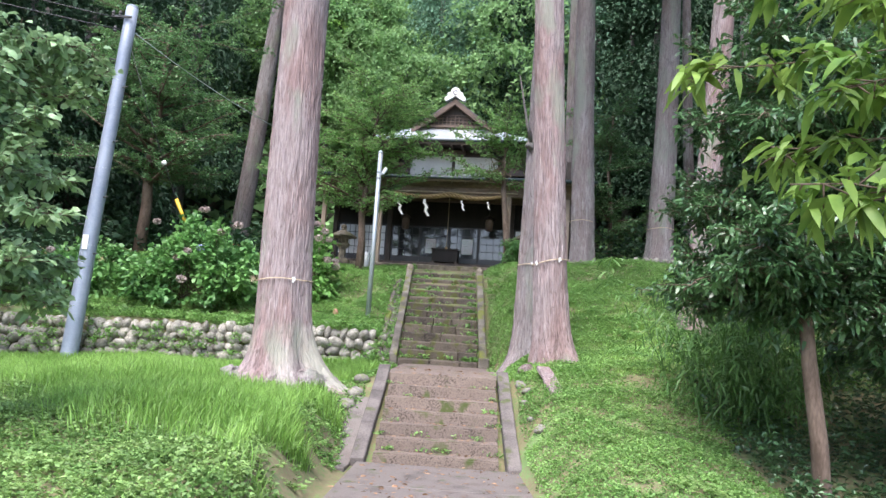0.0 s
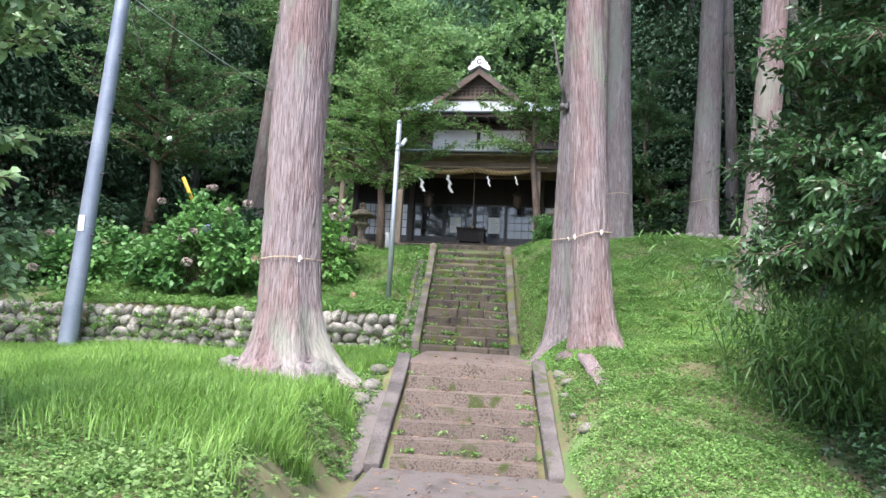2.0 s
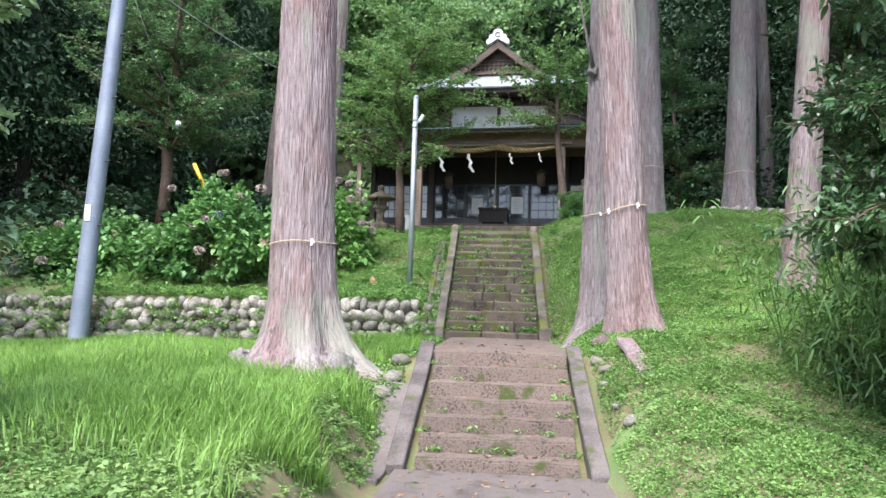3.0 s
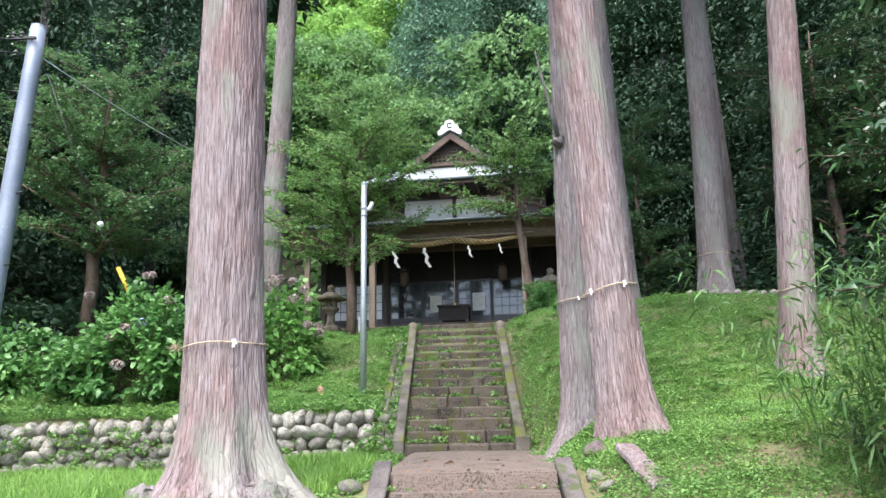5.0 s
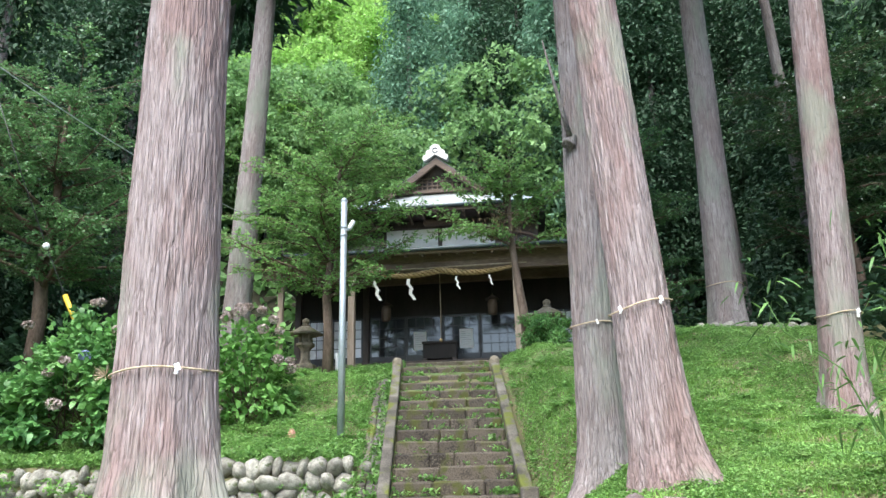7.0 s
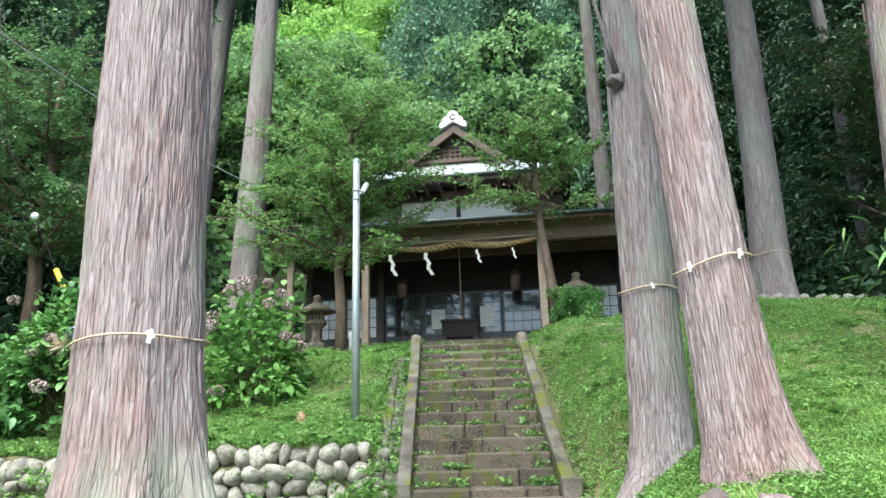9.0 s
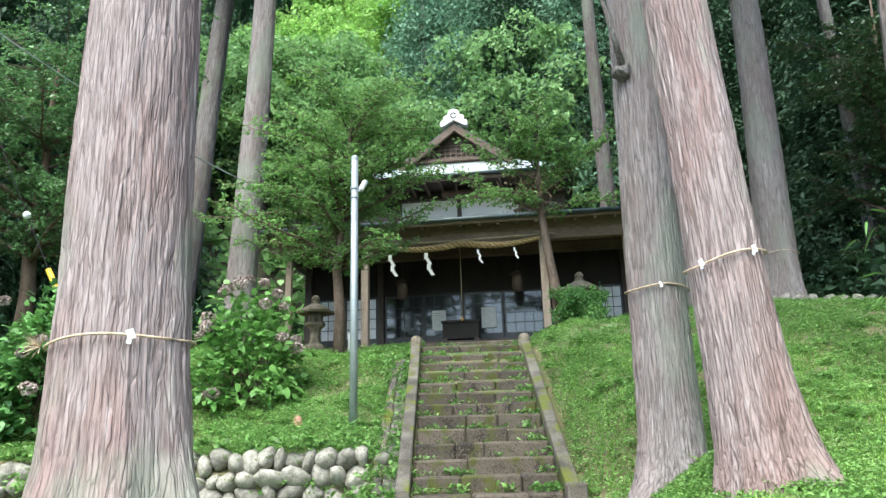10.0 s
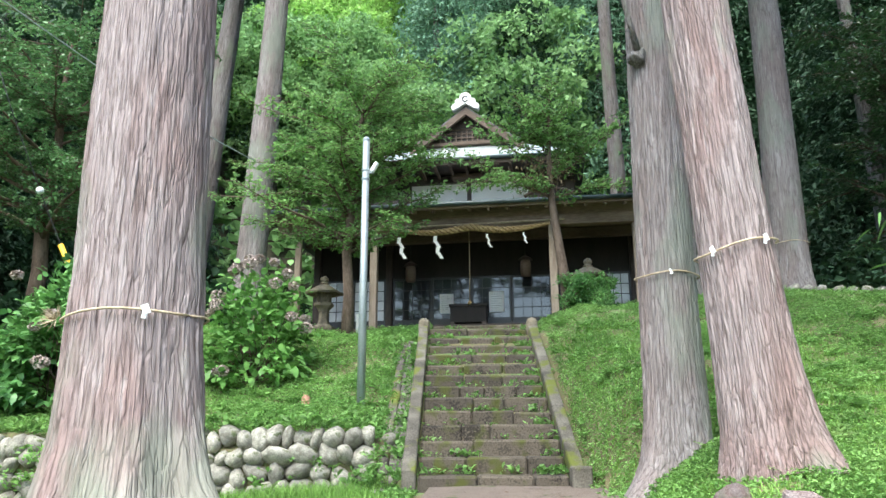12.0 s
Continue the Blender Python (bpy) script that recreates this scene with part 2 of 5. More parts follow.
M_BLACK = material("black_lacquered_frame", ((0.008, 0.009, 0.013), (0.018, 0.02, 0.028)), scale=4, rough=0.35, bump=0.05)
M_PLASTER = material("white_plaster", ((0.70, 0.70, 0.68), (0.82, 0.82, 0.80)), scale=2, rough=0.9, bump=0.1, fine=50)
M_ROOF_METAL = material("pale_sheet_metal_roof", ((0.40, 0.44, 0.44), (0.56, 0.60, 0.60)), scale=1.5, rough=0.42, bump=0.08, fine=20, metal=0.35)
M_GUTTER = material("dark_green_gutter", ((0.03, 0.045, 0.045), (0.06, 0.085, 0.085)), scale=3, rough=0.4, bump=0.05)
M_TILE = material("dark_roof_sheet", ((0.04, 0.04, 0.042), (0.085, 0.085, 0.09)), scale=3, rough=0.5, bump=0.2)
M_WHITE_TILE = material("white_glazed_ornament", ((0.72, 0.73, 0.74), (0.86, 0.86, 0.87)), scale=6, rough=0.4, bump=0.1)
M_PAPER = material("white_paper", ((0.86, 0.86, 0.85), (0.93, 0.93, 0.92)), scale=5, rough=0.9, bump=0.0, translucent=0.2)
M_SHOJI = material("shoji_pane", ((0.42, 0.44, 0.48), (0.60, 0.62, 0.66)), scale=1.6, rough=0.25, bump=0.0, fine=4, specular=0.7)
M_STRAW = material("straw_rope", ((0.30, 0.20, 0.09), (0.52, 0.38, 0.2)), scale=20, rough=0.9, bump=0.6, fine=80)
M_ROPE = material("thin_straw_cord", ((0.34, 0.26, 0.17), (0.55, 0.45, 0.32)), scale=20, rough=0.9, bump=0.5, fine=90)
M_STEEL = material("galvanised_steel", ((0.33, 0.37, 0.39), (0.45, 0.49, 0.51)), scale=2, rough=0.5, bump=0.03, metal=0.5)
M_POLE = material("grey_pole_paint", ((0.18, 0.215, 0.275), (0.27, 0.305, 0.365)), scale=2, rough=0.55, bump=0.05, metal=0.2)
M_CABLE = material("black_cable", ((0.01, 0.01, 0.012), (0.03, 0.03, 0.03)), rough=0.5, bump=0)
M_YELLOW = material("yellow_plastic_guard", ((0.55, 0.34, 0.02), (0.68, 0.45, 0.04)), rough=0.5, bump=0.05)
M_RED = material("faded_red_paint", ((0.22, 0.04, 0.02), (0.33, 0.08, 0.04)), rough=0.6, bump=0.1)
# Black stands in for the unlit shrine interior; the offering box shares it.
M_SHADE = material("shade_black_board", ((0.006, 0.005, 0.005), (0.016, 0.013, 0.012)), scale=3, rough=0.8, bump=0.1, fine=30, stretch=(1, 1, 0.2))
M_GLASS = material("dark_window_glass", ((0.015, 0.018, 0.022), (0.03, 0.034, 0.04)), rough=0.06, bump=0.0, scale=0.8, specular=0.8)
M_REDSTONE = material("reddish_stone", ((0.30, 0.15, 0.09), (0.45, 0.27, 0.18)), scale=8, rough=0.9, bump=0.4)
M_INK = material("printed_ink", ((0.12, 0.12, 0.13), (0.2, 0.2, 0.2)), rough=0.9, bump=0)

# ---------- mesh helpers ----------


def mesh_object(name, verts, faces, mat, parent=None, label="", smooth=False):
    me = bpy.data.meshes.new(name)
    me.from_pydata(verts, [], faces)
    me.materials.append(mat)
    if smooth:
        me.polygons.foreach_set("use_smooth", [True] * len(me.polygons))
    ob = new(name, me)
    if parent:
        ob.parent = parent
    return tagged(ob, label)


def part(name, bm, mat, parent=None, label="", smooth=False):
    """Links a bmesh as one mesh object under a thing or a part."""
    me = bpy.data.meshes.new(name)
    bmesh.ops.recalc_face_normals(bm, faces=bm.faces)
    bm.to_mesh(me)
    bm.free()
    me.materials.append(mat)
    if smooth:
        me.polygons.foreach_set("use_smooth", [True] * len(me.polygons))
    ob = new(name, me)
    if parent:
        ob.parent = parent
    return tagged(ob, label)


def thing(name, label, category, at=(0, 0, 0), turn=0.0, group="", kind=""):
    ob = new(name)
    ob.empty_display_size = 0.2
    ob.matrix_basis = pose(*at, 0, 0, turn)
    return tagged(ob, label, category, group, kind)


def box(bm, x0, x1, y0, y1, z0, z1, bevel=0.0, m=None):
    got = bmesh.ops.create_cube(bm, size=1.0)
    vs = got["verts"]
    for v in vs:
        v.co = Vector((x0 + (v.co.x + 0.5) * (x1 - x0), y0 + (v.co.y + 0.5) * (y1 - y0), z0 + (v.co.z + 0.5) * (z1 - z0)))
    if bevel:
        es = list({e for v in vs for e in v.link_edges})
        vs = list({v for f in bmesh.ops.bevel(bm, geom=es, offset=bevel, segments=1, affect="EDGES")["faces"] for v in f.verts} | {v for v in vs if v.is_valid})
    if m is not None:
        bmesh.ops.transform(bm, matrix=m, verts=vs)
    return vs


def boxed(name, x0, x1, y0, y1, z0, z1, mat, parent, bevel=0.006, label="", m=None):
    bm = bmesh.new()
    box(bm, x0, x1, y0, y1, z0, z1, bevel, m)
    return part(name, bm, mat, parent, label)


def tube_arrays(points, radii, sides=8, cap=True):
    """Rings along a path of points."""
    pts = [Vector(p) for p in points]
    verts, faces = [], []
    for i, p in enumerate(pts):
        d = (pts[min(i + 1, len(pts) - 1)] - pts[max(i - 1, 0)]).normalized()
        side = d.cross(Vector((0.31, 0.95, 0.05)))
        if side.length < 0.1:
            side = d.cross(Vector((1, 0, 0)))
        side.normalize()
        up = d.cross(side)
        for k in range(sides):
            a = 2 * math.pi * k / sides
            verts.append(p + (side * math.cos(a) + up * math.sin(a)) * radii[i])
    for i in range(len(pts) - 1):
        for k in range(sides):
            a, b = i * sides + k, i * sides + (k + 1) % sides
            faces.append((a, b, b + sides, a + sides))
    if cap:
        faces.append(tuple(range(sides))[::-1])
        faces.append(tuple(range((len(pts) - 1) * sides, len(pts) * sides)))
    return verts, faces


def tube(name, points, radii, mat, parent=None, sides=8, label="", smooth=True):
    if not hasattr(radii, "__len__"):
        radii = [radii] * len(points)
    v, f = tube_arrays(points, radii, sides)
    return mesh_object(name, v, f, mat, parent, label, smooth)


def tubes(name, runs, mat, parent=None, sides=6, label=""):
    verts, faces = [], []
    for points, radii in runs:
        v, f = tube_arrays(points, radii, sides)
        n = len(verts)
        verts += v
        faces += [tuple(i + n for i in q) for q in f]
    return mesh_object(name, verts, faces, mat, parent, label, True)


def lathe(bm, profile, sides, m=None, phase=0.0):
    """A body of revolution: (radius, z) from the bottom up."""
    rings = []
    for r, z in profile:
        rings.append([bm.verts.new((r * math.cos(2 * math.pi * k / sides + phase), r * math.sin(2 * math.pi * k / sides + phase), z)) for k in range(sides)])
    for a, b in zip(rings, rings[1:]):
        for k in range(sides):
            bm.faces.new((a[k], a[(k + 1) % sides], b[(k + 1) % sides], b[k]))
    bm.faces.new(rings[0][::-1])
    bm.faces.new(rings[-1])
    if m is not None:
        bmesh.ops.transform(bm, matrix=m, verts=[v for r in rings for v in r])


RNG = np.random.default_rng(7)


def unit(a):
    return a / np.maximum(np.linalg.norm(a, axis=1, keepdims=True), 1e-6)


def leaf_mesh(name, places, ways, length, width, fold=0.25, droop=0.0, simple=False):
    """One mesh of many leaves: each a folded blade of four triangles, two, or one, from its stalk along its way."""
    n = len(places)
    length = np.broadcast_to(length, n)[:, None]
    width = np.broadcast_to(width, n)[:, None]
    ways = unit(ways)
    ref = unit(RNG.normal(size=(n, 3)) * 0.5 + np.array([0, 0, 1.0]))
    side = unit(np.cross(ways, ref))
    nor = np.cross(side, ways)
    mid = places + ways * length * 0.45
    tip = places + ways * length + np.array([0, 0, -1.0]) * length * droop
    if simple == "tri":
        verts = np.stack([places - side * width * 0.5, places + side * width * 0.5 + ways * length * 0.3, tip], axis=1).reshape(-1, 3)
        return raw_mesh(name, verts, np.arange(n * 3).reshape(-1, 3))
    if simple:
        left = mid + side * width * 0.5 + nor * width * fold
        right = mid - side * width * 0.5 + nor * width * fold
        verts = np.stack([places, left, tip, right], axis=1).reshape(-1, 3)
        k = np.arange(n)[:, None] * 4
        return raw_mesh(name, verts, np.concatenate([k + np.array([[0, 2, 1]]), k + np.array([[0, 3, 2]])], axis=1).reshape(-1, 3))
    down = np.array([0, 0, -1.0]) * length * droop
    a, c = places + ways * length * 0.28, places + ways * length * 0.68 + down * 0.45
    rise = nor * width * fold * 0.5
    verts = np.stack([places, a + side * width * 0.46 + rise, c + side * width * 0.42 + rise, tip, c - side * width * 0.42 + rise, a - side * width * 0.46 + rise], axis=1).reshape(-1, 3)
    k = np.arange(n)[:, None] * 6
    tri = np.concatenate([k + np.array([q]) for q in ([0, 1, 5], [1, 2, 4], [1, 4, 5], [2, 3, 4])], axis=1).reshape(-1, 3)
    return raw_mesh(name, verts, tri)


def raw_mesh(name, verts, tri):
    me = bpy.data.meshes.new(name)
    nf = len(tri)
    me.vertices.add(len(verts))
    me.vertices.foreach_set("co", np.ascontiguousarray(verts, dtype=np.float32).ravel())
    me.loops.add(nf * 3)
    me.loops.foreach_set("vertex_index", np.ascontiguousarray(tri, dtype=np.int32).ravel())
    me.polygons.add(nf)
    me.polygons.foreach_set("loop_start", np.arange(0, nf * 3, 3, dtype=np.int32))
    me.update(calc_edges=True)
    return me


def leaves(name, places, ways, length, width, mat, parent=None, label="", fold=0.25, droop=0.0, simple=False):
    me = leaf_mesh(name, np.asarray(places, float), np.asarray(ways, float), length, width, fold, droop, simple)
    me.materials.append(mat)
    ob = new(name, me)
    if parent:
        ob.parent = parent
    return tagged(ob, label)


def sphere_points(n, rng=RNG):
    return unit(rng.normal(size=(n, 3)))


# ---------- the lie of the land ----------


def step01(a, b, v):
    u = np.clip((v - a) / (b - a), 0, 1)
    return u * u * (3 - 2 * u)


def ground_height(x, y):
    x, y = np.asarray(x, float), np.asarray(y, float)
    wave = 0.05 * np.sin(1.3 * x + 0.7 * y) + 0.04 * np.sin(2.1 * y - 0.9 * x + 1.0)
    middle = np.interp(y, [-30, 0, 2.2, 5.6, 6.2, 10.3, 12.5, 40], [-0.25, -0.06, 0.97, 1.06, 1.12, 3.45, 3.9, 4.0])
    left = np.interp(y, [-30, -7, -3, 2, 6.75, 6.8, 8.2, 10.6, 13, 40], [-0.2, 0.0, 0.36, 0.80, 0.90, 1.70, 2.06, 3.4, 3.95, 4.05]) + wave
    left = left + np.clip(x + 2.8, -5, 0) * 0.05 * step01(-2, 3, y) * (y < 6.77)
    right = np.interp(y, [-30, -6, -2, 1.5, 2.6, 3.2, 4.7, 6, 8.5, 10.6, 12.5, 40], [-0.2, -0.02, 0.25, 1.0, 1.4, 1.5, 1.56, 2.05, 3.1, 3.95, 4.25, 4.3]) + wave
    right = right + np.clip(x - 2.0, 0, 5) * 0.06 - np.clip(x - 2.9, 0, 3) * 0.34 * step01(2.5, -1.5, y)
    edge = 1.05 - 0.18 * step01(5.5, 6.2, y)
    wl, wr = step01(-1.15, -1.75, x), np.clip((x - edge) / 0.7, 0, 1) ** 0.7
    z = middle * (1 - wl - wr) + left * wl + right * wr
    far = np.clip(y - 24 + 0.25 * np.abs(x), 0, None)
    z = z + np.minimum(far * 0.92, 80) * step01(22, 30, y + 0.25 * np.abs(x))
    flank = np.clip(np.abs(x + 1) - 14, 0, None) * step01(-2, 14, y)
    return z + np.minimum(flank * 0.45, 40)


def ground_z(x, y):
    return float(ground_height(x, y))


def build_ground():
    fx = np.concatenate([-np.geomspace(600, 13, 26), np.arange(-12.6, -4, 0.3), np.arange(-4, 3.0, 0.12), np.arange(3.0, 9.6, 0.3), np.geomspace(10, 600, 26)])
    fy = np.concatenate([-np.geomspace(600, 13, 20), np.arange(-12.5, -3, 0.3), np.arange(-3, 11.5, 0.12), np.arange(11.5, 26, 0.5), np.geomspace(26.5, 700, 30)])
    gx, gy = np.meshgrid(fx, fy)
    gz = ground_height(gx, gy)
    near = (np.abs(gx) < 14) & (gy < 24) & (gy > -14) & (np.abs(gx) > 1.2)
    gz = gz + near * (0.02 * np.sin(7 * gx + 3 * gy) + 0.02 * np.sin(11 * gy - 5 * gx))
    verts = np.stack([gx, gy, gz], axis=-1).reshape(-1, 3)
    w, h = len(fx), len(fy)
    i = (np.arange(h - 1)[:, None] * w + np.arange(w - 1)[None, :]).ravel()
    tri = np.concatenate([np.stack([i, i + 1, i + w + 1], 1), np.stack([i, i + w + 1, i + w], 1)])
    me = raw_mesh("ground", verts, tri)
    me.materials.append(M_SOIL)
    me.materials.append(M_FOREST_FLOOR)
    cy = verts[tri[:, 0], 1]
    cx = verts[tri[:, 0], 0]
    # the woodland area takes the shade-darkened floor
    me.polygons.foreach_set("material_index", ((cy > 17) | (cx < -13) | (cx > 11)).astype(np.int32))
    me.polygons.foreach_set("use_smooth", np.ones(len(tri), dtype=bool))
    tagged(new("ground", me), "mossy brown soil of a shrine slope and wooded hill", "ground", kind="structure")


build_ground()


def build_path():
    bm = bmesh.new()
    for i in range(9):
        y0 = -14.5 + i * 1.6
        box(bm, -1.02, 1.12, y0, y0 + 1.594, -0.18, 0.0, 0.01)
    tagged(part("path", bm, M_CONCRETE), "worn grey-brown concrete path leading to the steps", "path", kind="structure")


build_path()


def build_lower_stairs():
    stairs = thing("lower_stairs", "short flight of worn brown stone steps with flat kerbs", "stairs", kind="structure")
    n, run, y = 7, 0.31, 0.0
    for i in range(n):
        z0, z1 = -0.15 + 0.155 * i, (0.11 + 0.163 * i)
        bm = bmesh.new()
        vs = box(bm, -0.83, 0.83, y + i * run, y + (i + 1) * run + 0.05, z0, z1, 0.0)
        bmesh.ops.subdivide_edges(bm, edges=[e for e in bm.edges if abs((e.verts[0].co - e.verts[1].co).x) > 1], cuts=14)
        bmesh.ops.bevel(bm, geom=[e for e in bm.edges if all(abs(v.co.z - z1) < 1e-4 and abs(v.co.y - y - i * run) < 1e-4 for v in e.verts)], offset=0.022, segments=2, affect="EDGES")
        for v in bm.verts:
            v.co += noise.noise_vector(v.co * 3.1) * 0.018 + noise.noise_vector(v.co * 11) * 0.006
        part("step", bm, M_STEP_LOW, stairs)
    top = 0.12 + 0.148 * 6
    for x, lean, start in ((-0.98, -0.03, -0.12), (0.95, 0.07, -0.25)):
        bm = bmesh.new()
        for k in range(3):
            a, b = start + (2.35 - start) * k / 3, start + (2.35 - start) * (k + 1) / 3 - 0.008
            vs = box(bm, x - 0.095, x + 0.095, a, b, 0, 0.3, 0.015)
            for v in vs:
                v.co.x += lean * (1 - v.co.y / 2.3)
                v.co.z += -0.24 + max(0.0, v.co.y + 0.1) / 2.2 * 1.04
        for v in bm.verts:
            v.co += noise.noise_vector(v.co * 2.3) * 0.012
        part("kerb", bm, M_KERB_DARK, stairs, "dark worn stone kerb")

    bm = bmesh.new()
    vs = box(bm, -1.36, -1.1, -0.6, 1.5, 0, 0.2, 0.01)
    bmesh.ops.subdivide_edges(bm, edges=[e for e in bm.edges if abs((e.verts[0].co - e.verts[1].co).y) > 1], cuts=10)
    for v in bm.verts:
        v.co.z += -0.21 + max(0.0, v.co.y + 0.1) / 2.2 * 1.0
        v.co += noise.noise_vector(v.co * 2.3) * 0.02
    part("side_strip", bm, M_CONCRETE, stairs, "rough sloping concrete strip beside a kerb")


build_lower_stairs()


def build_landing():
    bm = bmesh.new()
    box(bm, -0.95, 0.95, 2.15, 6.1, 0.6, 1.09, 0.01)
    bmesh.ops.subdivide_edges(bm, edges=list(bm.edges), cuts=8, use_grid_fill=True)
    for v in bm.verts:
        v.co.z += 0.02 * noise.noise(v.co * 2.0) + 0.02 * (v.co.y - 2.1)
    tagged(part("landing", bm, M_STEP_LOW), "gravelly brown landing between two flights of steps", "landing", kind="structure")


build_landing()


def build_upper_stairs():
    stairs = thing("upper_stairs", "long flight of mossy stone block steps with sloping kerbs", "stairs", at=(-0.22, 6.0, 0), turn=1.2, kind="structure")
    n, run, rise, z = 13, 0.362, 0.191, 1.09
    for i in range(n):
        cuts = [-0.86]
        while cuts[-1] < 0.5:
            cuts.append(cuts[-1] + random.uniform(0.32, 0.75))
        cuts[-1] = 0.86
        if cuts[-1] - cuts[-2] < 0.2:
            cuts.pop(-2)
        for a, b in zip(cuts, cuts[1:]):
            bm = bmesh.new()
            dz, dy = random.uniform(-0.012, 0.012), random.uniform(-0.018, 0.018)
            box(bm, a + 0.003, b - 0.003, i * run + dy, (i + 1) * run + 0.12, z + (i - 0.4) * rise, z + (i + 1) * rise + dz, 0.026)
            for v in bm.verts:
                v.co += noise.noise_vector(v.co * 4 + Vector((i, a, 0))) * 0.02
            part("step_stone", bm, M_STEP_UP, stairs)
    for x in (-0.96, 0.96):
        for k in range(3):
            a, b = 0.02 + 4.35 * k / 3, 0.02 + 4.35 * (k + 1) / 3 - 0.01
            bm = bmesh.new()
            vs = box(bm, x - 0.08, x + 0.08, a, b, 0, 0.25, 0.015)
            for v in vs:
                v.co.z += z + 0.0 + v.co.y / run * rise
            for v in bm.verts:
                v.co += noise.noise_vector(v.co * 2.3) * 0.008
            part("kerb", bm, M_CURB, stairs, "sloping grey stone kerb spotted with moss")
        bm = bmesh.new()
        lathe(bm, [(0.1, 3.45), (0.105, 3.62), (0.1, 3.72), (0.075, 3.77), (0.03, 3.79)], 8, Matrix.Translation((x, 4.46, 0)))
        part("post", bm, M_GRANITE, stairs, "short weathered stone post")
    boxed("foot_block", 0.86, 1.08, -0.22, 0.05, 1.0, 1.38, M_CURB, stairs, 0.02, "squared stone block")
    # mossy gutter beside the flight
    bm = bmesh.new()
    for v in box(bm, -1.22, -1.05, 0.5, 4.2, 0, 0.1, 0.005):
        v.co.z += z - 0.05 + v.co.y / run * rise
    part("gutter_bed", bm, M_CONCRETE, stairs, "shallow concrete gutter bed")
    bm = bmesh.new()
    vs = box(bm, -1.35, -1.23, 0.55, 4.1, 0, 0.2, 0.02)
    for v in vs:
        v.co.z += z - 0.12 + v.co.y / run * rise
    bmesh.ops.subdivide_edges(bm, edges=[e for e in bm.edges if abs((e.verts[0].co - e.verts[1].co).y) > 1], cuts=12)
    for v in bm.verts:
        v.co += noise.noise_vector(v.co * 2.3) * 0.035
    part("gutter_kerb", bm, M_CURB, stairs, "second narrow mossy kerb of a side gutter")


build_upper_stairs()

# ---------- boulder wall ----------
BOULDERS = []
for k in range(7):
    bm = bmesh.new()
    bmesh.ops.create_icosphere(bm, subdivisions=2, radius=0.5)
    for v in bm.verts:
        v.co *= 1 + 0.5 * noise.noise(v.co * 1.6 + Vector((k * 7.1, 0, 0)))
    me = bpy.data.meshes.new("boulder")
    bm.to_mesh(me)
    bm.free()
    me.materials.append(M_BOULDER)
    me.polygons.foreach_set("use_smooth", [True] * len(me.polygons))
    BOULDERS.append(me)


def boulder(name, at, size, parent=None, turn=None, mat=None):
    ob = new(name, BOULDERS[random.randrange(7)])
    if mat:
        ob.material_slots[0].link = "OBJECT"
        ob.material_slots[0].material = mat
    rot = Euler((random.uniform(-0.4, 0.4), random.uniform(-0.5, 0.5), random.uniform(0, 6.28) if turn is None else turn))
    ob.matrix_basis = Matrix.LocRotScale(at, rot, size)
    if parent:
        ob.parent = parent
    return ob


def build_boulder_wall():
    wall = thing("retaining_wall", "low dry-laid wall of rounded river boulders", "stone wall", kind="structure")
    bm = bmesh.new()
    box(bm, -13, -1.95, 6.76, 7.0, 0.4, 1.58, 0.02)
    part("backing", bm, M_SOIL, wall, "dark earth between the stones")
    for row in range(6):
        x = -1.58 - 0.02 * row
        while x > -12.2:
            top_row = row == 5
            w = random.uniform(0.14, 0.27) if top_row else random.uniform(0.14, 0.36)
            h = random.uniform(0.25, 0.31) if top_row else random.uniform(0.21, 0.29)
            zc = 0.66 + row * 0.21 + random.uniform(-0.06, 0.06) - max(0.0, -x - 3) * 0.024
            boulder("stone", (x - w / 2, 6.66 + 0.03 * row + random.uniform(-0.05, 0.03), zc), (w * 1.2, 0.36, h * 1.08), wall, random.uniform(-0.4, 0.4))
            x -= w


build_boulder_wall()
for k, (x, y, s) in enumerate([(-1.62, 6.35, 0.4), (-1.95, 6.3, 0.34), (-1.42, 6.6, 0.28), (-1.72, 6.62, 0.36), (-1.5, 6.95, 0.26), (-1.85, 6.45, 0.3), (-1.3, 2.15, 0.26), (-1.34, 1.7, 0.3), (-1.42, 1.25, 0.3), (-1.25, 0.6, 0.2), (1.24, 2.05, 0.2), (1.3, 1.75, 0.2), (1.25, 1.4, 0.18), (1.3, 0.75, 0.14), (1.38, 0.3, 0.2)]):
    tagged(boulder("boulder", (x, y, ground_z(x, y) + s * 0.1), (s, s * 0.9, s * 0.7), None, None, M_EDGE_STONE), "rounded grey boulder lying at the edge of the steps", "stone", "boulders beside the steps")
tagged(boulder("red_stone", (-2.84, 8.15, ground_z(-2.84, 8.15) + 0.08), (0.18, 0.14, 0.28)), "small reddish stone standing in ground cover", "stone").data = BOULDERS[0].copy()
bpy.data.objects["red_stone"].data.materials[0] = M_REDSTONE

# ---------- big cedars ----------


